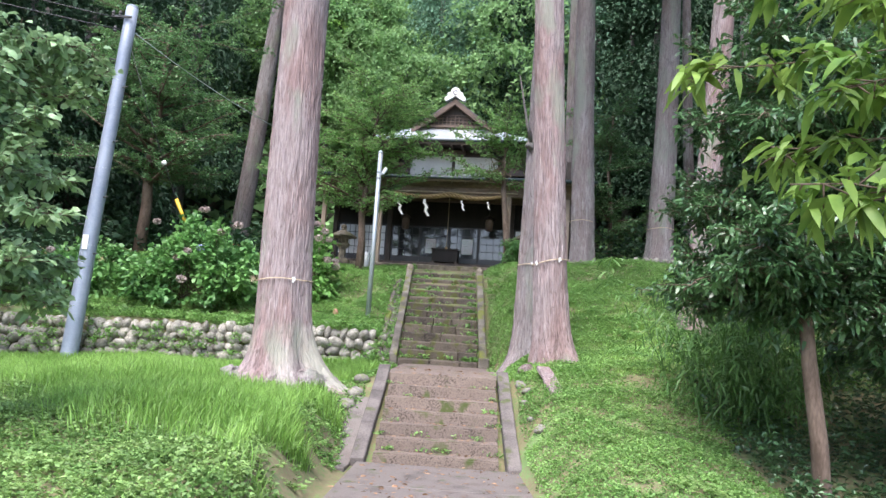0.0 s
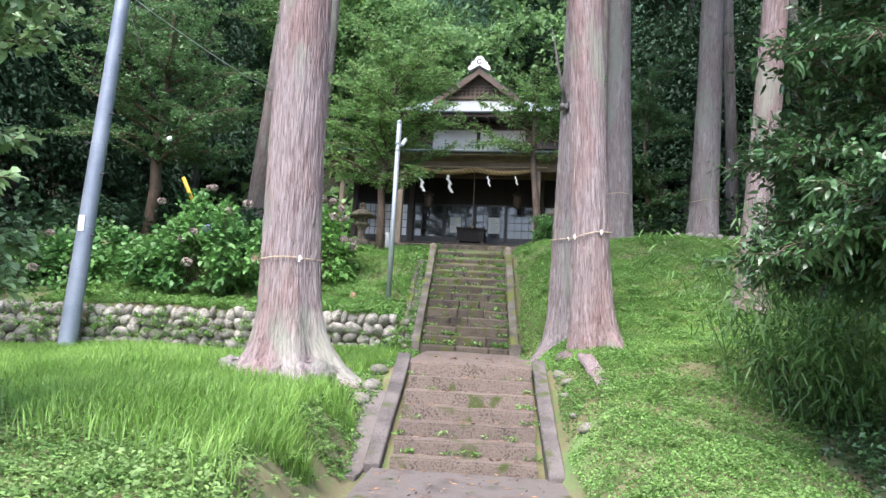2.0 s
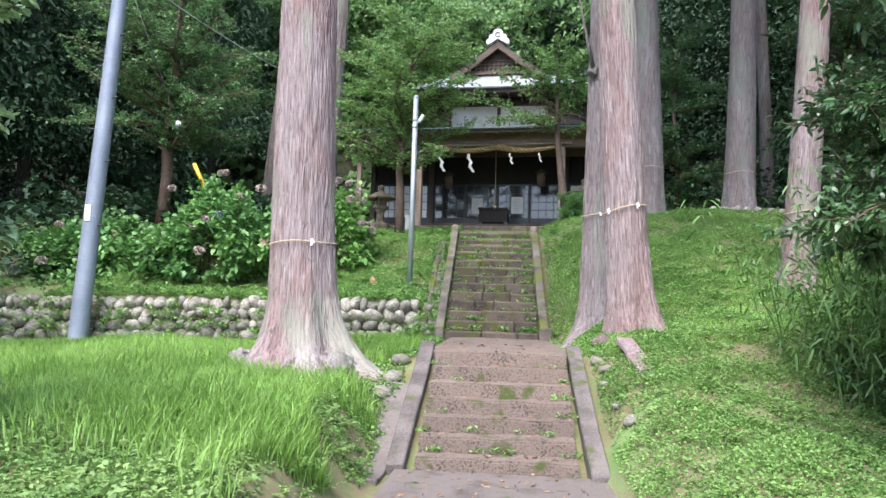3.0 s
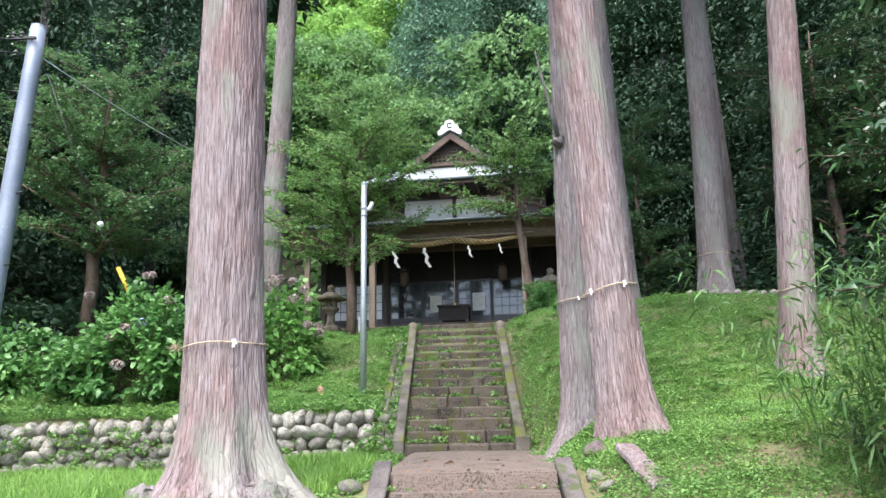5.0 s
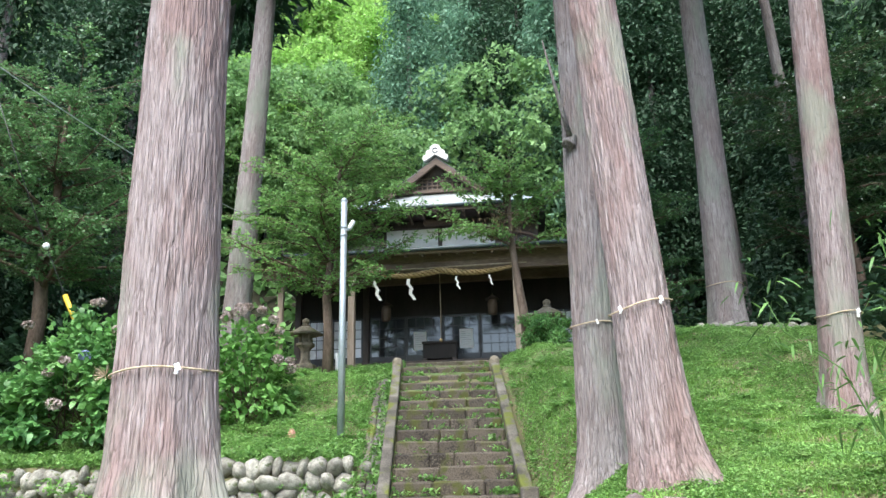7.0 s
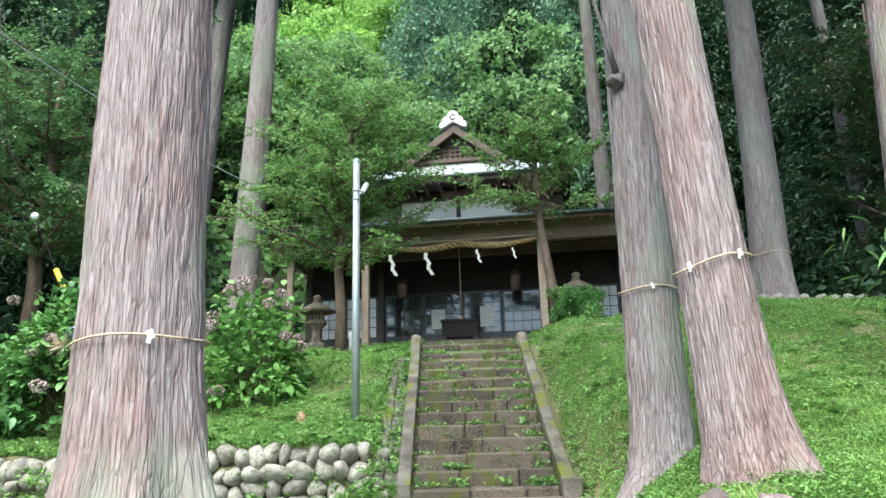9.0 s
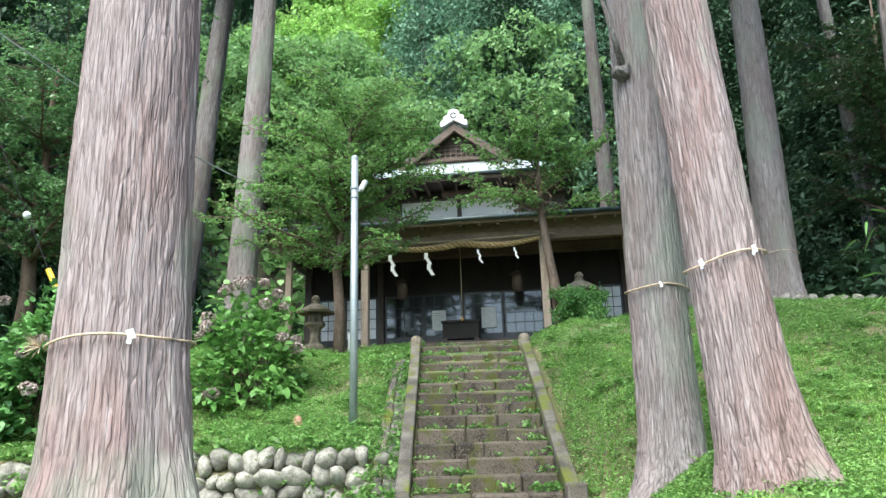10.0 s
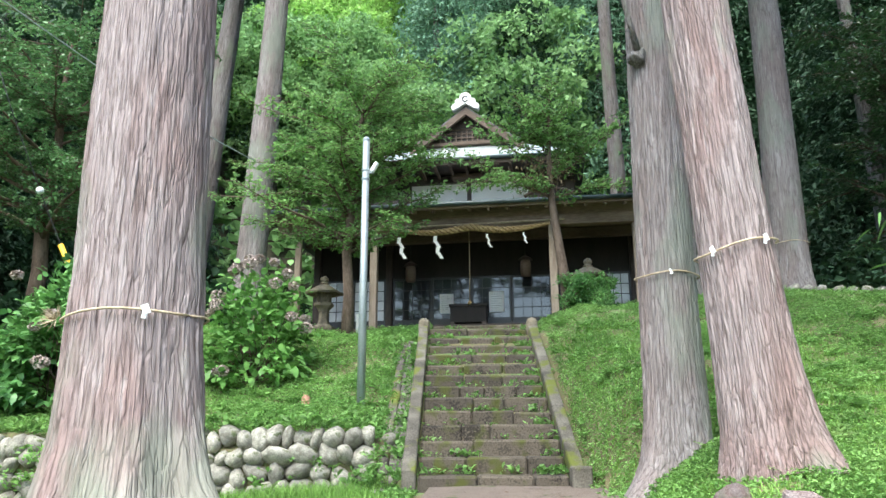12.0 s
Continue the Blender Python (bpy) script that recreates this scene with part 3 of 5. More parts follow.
def build_trunk(name, base, top, radii, label, mat, parent_cat="tree", flare=0.5, lobes=6, sides=150, rings=170, bend=(0, 0), seed=1.0, ridges=0.035, bias=None):
    """A cedar trunk with buttressed foot and stringy ridged bark. radii: (foot, breast height, top)."""
    tree = thing(name, label, parent_cat, at=base)
    b, t = Vector((0, 0, 0)), Vector(top) - Vector(base)
    H = t.z
    zs = -0.35 + (H + 0.35) * np.linspace(0, 1, rings) ** 1.7
    a = np.linspace(0, 2 * math.pi, sides, endpoint=False)
    A, Z = np.meshgrid(a, zs)
    u = np.clip(Z / H, 0, 1)
    r = radii[1] + (radii[2] - radii[1]) * np.clip((Z - 1.2) / (H - 1.2), 0, 1)
    foot = np.exp(-np.clip(Z, -0.35, None) / flare)
    lob = 0.5 + 0.5 * np.cos(lobes * A + seed + 0.6 * np.sin(2 * A + seed))
    side_root = 1 if bias is None else 1 + 0.55 * np.cos(A - bias)
    r = r + (radii[0] - radii[1]) * foot * (0.55 + 0.75 * lob) * side_root
    # strips of bark: long narrow flakes of uneven depth
    rnd = np.random.default_rng(int(seed * 100))
    rid = np.zeros_like(A)
    for across, along, amp in ((16, 1.8, 0.8), (52, 0.4, 0.5), (104, 0.22, 0.7)):
        grid = rnd.uniform(0, 1, (int((H + 1) / along) + 3, across))
        ga = ((A / (2 * math.pi) * across) + 0.5 * np.sin(0.7 * Z + seed) * across / 40) % across
        gz = (Z + 0.4) / along + rnd.uniform(0, 1, across)[np.floor(ga).astype(int) % across] * 0.8
        i0, j0 = np.floor(gz).astype(int), np.floor(ga).astype(int) % across
        fz = gz - i0
        fa = step01(0.72, 1.0, ga - np.floor(ga))
        j1 = (j0 + 1) % across
        low = grid[i0, j0] * (1 - fa) + grid[i0, j1] * fa
        high = grid[i0 + 1, j0] * (1 - fa) + grid[i0 + 1, j1] * fa
        rid += amp * (low * (1 - step01(0.6, 1, fz)) + high * step01(0.6, 1, fz) - 0.5)
    r = r + ridges * rid * (0.6 + 0.5 * r / radii[1])
    r = r + 0.03 * radii[1] * np.sin(3 * A + 0.8 * Z + seed)
    X = t.x * u + bend[0] * np.sin(math.pi * u) + r * np.cos(A)
    Y = t.y * u + bend[1] * np.sin(math.pi * u) + r * np.sin(A)
    verts = np.stack([X, Y, Z], axis=-1).reshape(-1, 3)
    i = (np.arange(rings - 1)[:, None] * sides + np.arange(sides)[None, :])
    j = (np.arange(rings - 1)[:, None] * sides + (np.arange(sides)[None, :] + 1) % sides)
    i, j = i.ravel(), j.ravel()
    tri = np.concatenate([np.stack([i, j, j + sides], 1), np.stack([i, j + sides, i + sides], 1)])
    me = raw_mesh("trunk", verts, tri)
    me.attributes.new("round_trunk", "FLOAT_VECTOR", "POINT")
    me.attributes["round_trunk"].data.foreach_set("vector", np.stack([radii[1] * (1 + 0.3 * foot) * np.cos(A) + seed, radii[1] * (1 + 0.3 * foot) * np.sin(A), Z], axis=-1).astype(np.float32).ravel())
    me.materials.append(mat)
    me.polygons.foreach_set("use_smooth", np.ones(len(tri), dtype=bool))
    trunk = new("trunk", me)
    trunk.parent = tree
    return tree


def cedar_crown(tree, offset, height, radius, seed):
    rng = np.random.default_rng(seed)
    n = 5200
    u = rng.uniform(0, 1, n) ** 0.8
    ang = rng.integers(0, 46, n) * 2.4 + rng.normal(0, 0.12, n)
    tier = np.floor(u * 15) / 15 + rng.normal(0, 0.008, n)
    reach = rng.uniform(0.15, 1, n) ** 0.7
    rad = radius * (1 - 0.85 * tier) * reach
    p = np.stack([rad * np.cos(ang), rad * np.sin(ang), tier * height - 0.35 * rad + rng.normal(0, 0.12, n)], 1) + np.array(offset)
    w = np.stack([np.cos(ang), np.sin(ang), -0.4 + 0 * ang], 1) + rng.normal(0, 0.5, (n, 3))
    leaves("crown", p, w, rng.uniform(0.35, 0.7, n), rng.uniform(0.14, 0.26, n), M_FAR_DARK, tree, "dark green cedar foliage high overhead", droop=0.2, simple=True)


TREES = []
CEDARS = [
    ("cedar_tree", (-2.67, 2.14, 0.80), (-2.98, 2.3, 15), (0.84, 0.43, 0.265), M_CEDAR_RED, "huge reddish cedar tree with straw cord and spreading roots", 0.42, 6, 1.3),
    ("cedar_tree", (1.84, 3.28, 1.46), (1.18, 3.6, 15), (0.44, 0.30, 0.21), M_CEDAR_RED, "large leaning cedar tree with stripped reddish foot", 0.42, 5, 2.9),
    ("cedar_tree", (1.57, 4.85, 1.36), (1.72, 5.0, 15), (0.42, 0.30, 0.18), M_CEDAR, "grey-barked cedar tree grown beside a leaning one", 0.36, 4, 4.2),
    ("cedar_tree", (5.95, 12.0, 4.3), (6.3, 12.3, 17), (0.5, 0.37, 0.22), M_CEDAR, "tall grey cedar tree ringed with cord on the bank", 0.5, 5, 5.1),
    ("cedar_tree", (5.22, 6.2, 2.2), (6.3, 6.4, 16), (0.42, 0.28, 0.2), M_CEDAR_RED, "cedar tree with torn red bark beside bamboo", 0.4, 5, 6.3),
    ("cedar_tree", (3.55, 11.2, 4.0), (3.3, 11.5, 17), (0.42, 0.33, 0.22), M_CEDAR, "straight cedar tree standing behind the leaning pair", 0.4, 5, 7.7),
    ("cedar_tree", (-5.38, 13.3, 3.9), (-4.92, 13.4, 17), (0.45, 0.33, 0.22), M_CEDAR, "tall cedar tree leaning toward the shrine roof", 0.5, 5, 8.4),
    ("cedar_tree", (-8.3, 17.2, 4.0), (-7.35, 17.4, 18), (0.45, 0.34, 0.25), M_CEDAR_GREY, "slender mossy cedar tree leaning behind the huge one", 0.5, 5, 9.6),
]
for k, (name, base, top, radii, mat, label, flare, lobes, seed) in enumerate(CEDARS):
    big = k < 3
    tree = build_trunk(name, base, top, radii, label, mat, flare=flare, lobes=lobes, seed=seed, sides=320 if big else 110, rings=230 if big else 110, ridges=0.019 if big else 0.014, bias=(-0.5, 0.3, 3.6)[k] if big else None)
    TREES.append(tree)
    cedar_crown(tree, (top[0] - base[0], top[1] - base[1], top[2] - base[2] - 0.6), 9, 2.3, 40 + k)


# ---------- shrine ----------
SHRINE = thing("shrine_hall", "dark timber shrine hall with white plaster and gabled metal roof", "shrine", at=(-0.62, 14.95, 0), turn=-6.0)


def slab(bm, corners, thick):
    """A sloping roof sheet from four corners, with thickness downward."""
    top = [bm.verts.new(c) for c in corners]
    low = [bm.verts.new((c[0], c[1], c[2] - thick)) for c in corners]
    bm.faces.new(top)
    bm.faces.new(low[::-1])
    for i in range(len(top)):
        j = (i + 1) % len(top)
        bm.faces.new((top[j], top[i], low[i], low[j]))


def build_shrine():
    s = SHRINE
    FL = 4.62
    # stone plinth and floor
    boxed("plinth", -4.35, 4.35, -0.35, 8.0, 3.6, 4.28, M_GRANITE, s, 0.02, "low stone plinth")
    boxed("veranda_step", -2.3, 2.3, 0.55, 1.2, 4.28, 4.46, M_WOOD_DARK, s, 0.01, "dark timber step")
    boxed("floor_beam", -4.3, 4.3, 1.9, 8.0, 4.28, FL, M_WOOD_DARK, s, 0.01, "dark timber sill")
    # porch posts
    for x in (-2.2, 2.2):
        boxed("post", x - 0.09, x + 0.09, -0.09, 0.09, 4.28, 6.75, M_WOOD_PALE, s, 0.012, "weathered square porch post")
    boxed("post", -4.25, -4.1, -0.02, 0.12, 4.28, 6.85, M_WOOD_PALE, s, 0.012, "slender pale corner post")
    boxed("post", 4.1, 4.25, -0.02, 0.12, 4.28, 6.85, M_WOOD_PALE, s, 0.012, "slender pale corner post")
    boxed("porch_beam", -4.7, 4.7, -0.1, 0.1, 6.72, 6.98, M_WOOD_SOFFIT, s, 0.012, "brown porch beam")
    boxed("porch_beam", -4.75, 4.75, -0.06, 0.08, 6.983, 7.27, M_WOOD_SOFFIT, s, 0.01, "upper porch beam lightened for bounced light")
    boxed("porch_beam", -4.4, 4.4, 1.2, 1.4, 6.75, 7.0, M_WOOD_BROWN, s, 0.012, "brown porch beam")
    boxed("porch_ceiling", -4.4, 4.4, 0.105, 2.1, 7.02, 7.06, M_WOOD_SOFFIT, s, 0.0, "brown boarded porch ceiling")
    # body walls behind the doors
    boxed("back_wall", -4.25, 4.25, 7.6, 7.8, FL, 8.6, M_WOOD_DARK, s, 0.0)
    boxed("side_wall", -4.3, -4.15, 2.2, 7.6, FL, 8.6, M_WOOD_DARK, s, 0.0)
    boxed("side_wall", 4.15, 4.3, 2.2, 7.6, FL, 8.6, M_WOOD_DARK, s, 0.0)
    # black sheet where only the unlit interior lies above the doors
    boxed("transom_wall", -4.3, 4.3, 2.1, 2.18, 5.98, 7.4, M_SHADE, s, 0.0, "wall above the doors coloured black for the unlit interior")
    for x in (-4.3, -2.25, 2.25, 4.3):
        boxed("wall_post", x - 0.09, x + 0.09, 1.98, 2.16, FL, 7.3, M_WOOD_DARK, s, 0.01)
    # lattice doors
    for k in range(4):
        x0 = -2.16 + k * 1.08
        build_door(s, x0, 1.08, FL + 0.02, 5.98, 2.02 if k in (1, 2) else 2.07, k)
    for x0, n in ((-4.2, 2), (2.35, 2)):
        for k in range(n):
            build_door(s, x0 + k * 0.93, 0.93, FL + 0.02, 5.98, 2.04, 4 + k, pale=True)
    # lower roof: front and side slopes
    bm = bmesh.new()
    slab(bm, [(-5.05, -0.55, 7.26), (5.05, -0.55, 7.26), (3.4, 2.1, 7.92), (-3.4, 2.1, 7.92)], 0.06)
    part("porch_roof", bm, M_TILE, s, "dark sheet metal porch roof")
    for sgn in (-1, 1):
        bm = bmesh.new()
        slab(bm, [(sgn * 5.05, -0.55, 7.26), (sgn * 5.05, 8.4, 7.26), (sgn * 3.4, 8.4, 7.92), (sgn * 3.4, 2.1, 7.92)], 0.06)
        part("side_roof", bm, M_TILE, s, "dark sheet roof")
    bm = bmesh.new()
    slab(bm, [(-4.98, -0.49, 7.205), (4.98, -0.49, 7.205), (4.4, 0.9, 7.55), (-4.4, 0.9, 7.55)], 0.02)
    part("eave_soffit", bm, M_WOOD_SOFFIT, s, "boarded eave soffit lightened for bounced light")
    for k in range(22):
        x = -4.85 + k * 0.4619
        boxed("rafter", x - 0.035, x + 0.035, -0.5, 1.2, 7.05, 7.13, M_WOOD_SOFFIT, s, 0.0, "", Matrix.Translation((0, -0.5, 7.05)) @ Matrix.Rotation(0.245, 4, "X") @ Matrix.Translation((0, 0.5, -7.05)))
    boxed("eave_board", -5.05, 5.05, -0.56, -0.5, 7.1, 7.2, M_WOOD_SOFFIT, s, 0.004, "brown eave board")
    tube("gutter", [(-5.1, -0.62, 7.2), (5.1, -0.62, 7.2)], 0.055, M_GUTTER, s, 10, "dark green rain gutter")
    # upper storey
    boxed("plaster_panel", -1.62, -0.06, 1.95, 2.1, 7.88, 8.62, M_PLASTER, s, 0.0, "white plaster panel")
    boxed("plaster_panel", 0.06, 1.62, 1.95, 2.1, 7.88, 8.62, M_PLASTER, s, 0.0, "white plaster panel")
    boxed("wall_strut", -0.06, 0.06, 1.9, 2.1, 8.0, 8.75, M_WOOD_DARK, s, 0.006)
    boxed("upper_wall", -2.9, 2.9, 2.1, 7.6, 7.9, 9.0, M_WOOD_DARK, s, 0.0)
    boxed("upper_beam", -2.9, 2.9, 1.8, 2.05, 8.6, 8.8, M_WOOD_DARK, s, 0.01, "dark carved beam")
    boxed("bracket", -0.45, 0.45, 1.5, 1.8, 8.6, 8.78, M_WOOD_BROWN, s, 0.05, "carved timber bracket")
    # small side dormers beside the plaster
    for sgn in (-1, 1):
        bm = bmesh.new()
        a = [bm.verts.new((sgn * 2.2 + dx, 1.5, z)) for dx, z in ((-0.6, 7.85), (0.6, 7.85), (0.5, 8.02), (0, 8.16), (-0.5, 8.02))]
        b = [bm.verts.new((v.co.x, 2.1, v.co.z)) for v in a]
        bm.faces.new(a)
        bm.faces.new(b[::-1])
        for i in range(5):
            bm.faces.new((a[(i + 1) % 5], a[i], b[i], b[(i + 1) % 5]))
        part("side_gablet", bm, M_WOOD_DARK, s, "small dark timber gablet")
        tube("gablet_ridge", [(sgn * 2.2 - 0.68, 1.45, 7.98), (sgn * 2.2 - 0.4, 1.45, 8.12), (sgn * 2.2, 1.45, 8.2), (sgn * 2.2 + 0.4, 1.45, 8.12), (sgn * 2.2 + 0.68, 1.45, 7.98)], 0.05, M_WOOD_BROWN, s, 6)
    # upper hip-and-gable roof
    ye, yg, yb = 0.75, 1.45, 8.0
    ze, zg, za = 8.9, 9.58, 10.62
    bm = bmesh.new()
    slab(bm, [(-3.15, ye, ze), (3.15, ye, ze), (1.45, yg + 0.15, zg), (-1.45, yg + 0.15, zg)], 0.05)
    part("front_hip_roof", bm, M_ROOF_METAL, s, "pale metal hip slope below the gable")
    for sgn in (-1, 1):
        bm = bmesh.new()
        slab(bm, [(sgn * 3.15, ye, ze), (sgn * 3.15, yb, ze), (sgn * 1.45, yb, zg), (sgn * 1.45, yg + 0.15, zg)], 0.05)
        slab(bm, [(sgn * 1.55, yg - 0.2, zg - 0.08), (sgn * 1.55, yb, zg - 0.08), (sgn * 0.72, yb, 10.06), (sgn * 0.72, yg - 0.2, 10.06)], 0.06)
        slab(bm, [(sgn * 0.72, yg - 0.2, 10.06), (sgn * 0.72, yb, 10.06), (0, yb, za), (0, yg - 0.2, za)], 0.06)
        part("roof_slope", bm, M_TILE, s, "dark metal roof slope")
        bm = bmesh.new()
        slab(bm, [(sgn * 1.56, yg - 0.22, zg - 0.13), (sgn * 1.56, yg - 0.12, zg - 0.13), (sgn * 0.72, yg - 0.12, 10.01), (sgn * 0.72, yg - 0.22, 10.01)], 0.2)
        slab(bm, [(sgn * 0.72, yg - 0.22, 10.01), (sgn * 0.72, yg - 0.12, 10.01), (0, yg - 0.12, za - 0.05), (0, yg - 0.22, za - 0.05)], 0.2)
        part("bargeboard", bm, M_WOOD_BROWN, s, "curved brown bargeboard")
    tube("gutter", [(-3.2, ye - 0.05, ze - 0.03), (3.2, ye - 0.05, ze - 0.03)], 0.045, M_GUTTER, s, 10, "dark green rain gutter")
    boxed("eave_board", -3.1, 3.1, ye + 0.02, ye + 0.1, ze - 0.16, ze - 0.06, M_WOOD_BROWN, s, 0.004)
    bm = bmesh.new()
    slab(bm, [(-3.0, ye + 0.1, ze - 0.08), (3.0, ye + 0.1, ze - 0.08), (2.8, 2.1, ze - 0.02), (-2.8, 2.1, ze - 0.02)], 0.03)
    part("soffit", bm, M_WOOD_DARK, s, "dark boarded soffit")
    for k in range(15):
        x = -2.8 + k * 0.4
        boxed("rafter", x - 0.03, x + 0.03, ye + 0.05, 1.9, ze - 0.2, ze - 0.12, M_WOOD_BROWN, s, 0.0)
    # gable panel and grille
    bm = bmesh.new()
    a = [bm.verts.new(c) for c in ((-1.4, yg + 0.1, zg), (1.4, yg + 0.1, zg), (0, yg + 0.1, za - 0.15))]
    b = [bm.verts.new((v.co.x, yg + 0.2, v.co.z)) for v in a]
    bm.faces.new(a)
    bm.faces.new(b[::-1])
    for i in range(3):
        bm.faces.new((a[(i + 1) % 3], a[i], b[i], b[(i + 1) % 3]))
    part("gable_panel", bm, M_WOOD_DARK, s)
    for k in range(-5, 6):
        x = k * 0.15
        boxed("grille_bar", x - 0.018, x + 0.018, yg + 0.03, yg + 0.07, zg + 0.03, zg + 0.42 - abs(x) * 0.1, M_WOOD_BROWN, s, 0.0)
    for z in (9.68, 9.8, 9.92, 10.04):
        w = 1.12 - (z - 9.6) * 1.1
        boxed("grille_rail", -w, w, yg + 0.06, yg + 0.09, z - 0.015, z + 0.015, M_WOOD_BROWN, s, 0.0)
    boxed("gable_sill", -1.22, 1.22, yg - 0.02, yg + 0.1, zg - 0.02, zg + 0.06, M_WOOD_BROWN, s, 0.006)
    tube("ridge", [(0, yg - 0.15, za + 0.02), (0, yb, za + 0.02)], 0.1, M_TILE, s, 8)
    # ridge-end ornament
    bm = bmesh.new()
    outline = [(-0.44, -0.16), (-0.5, -0.06), (-0.46, 0.05), (-0.36, 0.08), (-0.37, 0.18), (-0.3, 0.26), (-0.21, 0.26), (-0.2, 0.36), (-0.13, 0.45), (0, 0.49)]
    outline += [(-x, z) for x, z in outline[-2::-1]] + [(0.3, -0.1), (0, 0.08), (-0.3, -0.1)]
    f = [bm.verts.new((x * 0.78, yg - 0.3, za - 0.02 + z * 0.8)) for x, z in outline]
    g = [bm.verts.new((x * 0.78, yg - 0.08, za - 0.02 + z * 0.8)) for x, z in outline]
    bm.faces.new(f)
    bm.faces.new(g[::-1])
    for i in range(len(f)):
        j = (i + 1) % len(f)
        bm.faces.new((f[j], f[i], g[i], g[j]))
    orn = part("ridge_ornament", bm, M_WHITE_TILE, s, "white lobed ridge-end tile")
    ringpts = [(0.075 * math.cos(a), yg - 0.305, za + 0.17 + 0.075 * math.sin(a)) for a in np.linspace(0.5, 5.8, 16)]
    tube("crest", ringpts, 0.018, M_TILE, orn, 6, "round grey crest")


def build_door(s, x0, w, z0, z1, y, k, pale=False):
    """A sliding door: black frame, panes and a fine lattice."""
    door = boxed("door", x0 + 0.005, x0 + w - 0.005, y, y + 0.035, z0, z0 + 0.2, M_BLACK, s, 0.004, "black lattice sliding door, closed")
    for a, b in ((x0 + 0.005, x0 + 0.06), (x0 + w - 0.06, x0 + w - 0.005)):
        boxed("stile", a, b, y, y + 0.035, z0 + 0.2, z1, M_BLACK, door, 0.003)
    boxed("rail", x0 + 0.06, x0 + w - 0.06, y, y + 0.035, z1 - 0.06, z1, M_BLACK, door, 0.003)
    boxed("pane", x0 + 0.06, x0 + w - 0.06, y + 0.018, y + 0.024, z0 + 0.2, z1 - 0.06, M_SHOJI if pale else M_GLASS, door, 0.0, "papered pane" if pale else "dark glass pane")
    n, h = 4, (z1 - 0.06 - z0 - 0.2)
    for i in range(1, n):
        x = x0 + 0.06 + (w - 0.12) * i / n
        boxed("muntin", x - 0.009, x + 0.009, y + 0.003, y + 0.016, z0 + 0.2, z1 - 0.06, M_BLACK, door, 0.0)
    for i in range(1, 4):
        z = z0 + 0.2 + h * i / 4
        boxed("muntin", x0 + 0.06, x0 + w - 0.06, y + 0.001, y + 0.014, z - 0.009, z + 0.009, M_BLACK, door, 0.0)


build_shrine()


def on_shrine(x, y, z):
    return SHRINE.matrix_basis @ Vector((x, y, z))


def build_notice(x, z, w, h):
    t = thing("notice", "white printed paper notice fixed to a lattice door", "notice", at=on_shrine(x, 1.995, z), turn=-6.0, group="notices on the doors")
    boxed("sheet", -w / 2, w / 2, 0, 0.004, -h / 2, h / 2, M_PAPER, t, 0.0)
    bm = bmesh.new()
    for k in range(7):
        zz = h * (0.36 - 0.11 * k)
        box(bm, -w * 0.38, w * (0.36 if k % 3 else 0.1), -0.001, 0.001, zz - 0.003, zz + 0.003)
    part("print", bm, M_INK, t, "unreadable printed lines")


build_notice(-0.66, 5.24, 0.38, 0.54)
build_notice(0.68, 5.26, 0.40, 0.56)


def build_offering_box():
    t = thing("offering_box", "dark wooden offering box with slatted top", "offering box", at=on_shrine(0.05, 0.95, 4.46), turn=-6.0)
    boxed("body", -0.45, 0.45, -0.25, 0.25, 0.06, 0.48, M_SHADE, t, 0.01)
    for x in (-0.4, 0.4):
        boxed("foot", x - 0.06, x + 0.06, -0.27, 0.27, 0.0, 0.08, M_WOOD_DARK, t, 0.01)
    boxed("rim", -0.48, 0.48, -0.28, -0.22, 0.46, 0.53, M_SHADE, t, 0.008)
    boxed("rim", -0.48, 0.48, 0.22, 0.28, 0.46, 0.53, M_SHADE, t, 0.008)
    for k in range(9):
        x = -0.4 + k * 0.1
        boxed("slat", x - 0.02, x + 0.02, -0.22, 0.22, 0.47, 0.51, M_WOOD_DARK, t, 0.004)


build_offering_box()


def streamer(parent, x, z, s=1.0, at_y=0.0):
    """A zigzag folded paper streamer."""
    bm = bmesh.new()
    w, h, px, pz = 0.085 * s, 0.15 * s, x, z
    for k in range(4):
        dx = (0.09 if k % 2 else -0.015) * s
        quad = [(px, pz), (px + w, pz), (px + w + dx, pz - h), (px + dx, pz - h)]
        f = [bm.verts.new((a, at_y - 0.004 * k, c)) for a, c in quad]
        g = [bm.verts.new((a, at_y - 0.004 * k + 0.002, c)) for a, c in quad]
        bm.faces.new(f)
        bm.faces.new(g[::-1])
        for i in range(4):
            j = (i + 1) % 4
            bm.faces.new((f[j], f[i], g[i], g[j]))
        px, pz = px + dx + (-0.035 if k % 2 else 0.02) * s, pz - h * 0.88
    return part("paper_streamer", bm, M_PAPER, parent, "white zigzag folded paper")


def build_shimenawa():
    t = thing("sacred_rope", "thick twisted straw rope with white paper streamers", "rope", at=on_shrine(0, -0.2, 0), turn=-6.0)
    pole = tube("bamboo_rail", [(-2.35, 0, 6.78), (0, 0, 6.79), (2.5, 0, 6.82)], 0.022, M_ROPE, t, 8, "thin pale bamboo rail")
    runs = []
    for ph in (0, 2.1, 4.2):
        pts, rad = [], []
        for i in range(140):
            u = i / 139
            x = -1.7 + 3.85 * u
            thick = 0.024 + 0.024 * math.sin(math.pi * u)
            a = ph + u * 62
            sag = 6.74 - 0.11 * abs(math.sin(2 * math.pi * u)) - 0.02 * math.sin(math.pi * u)
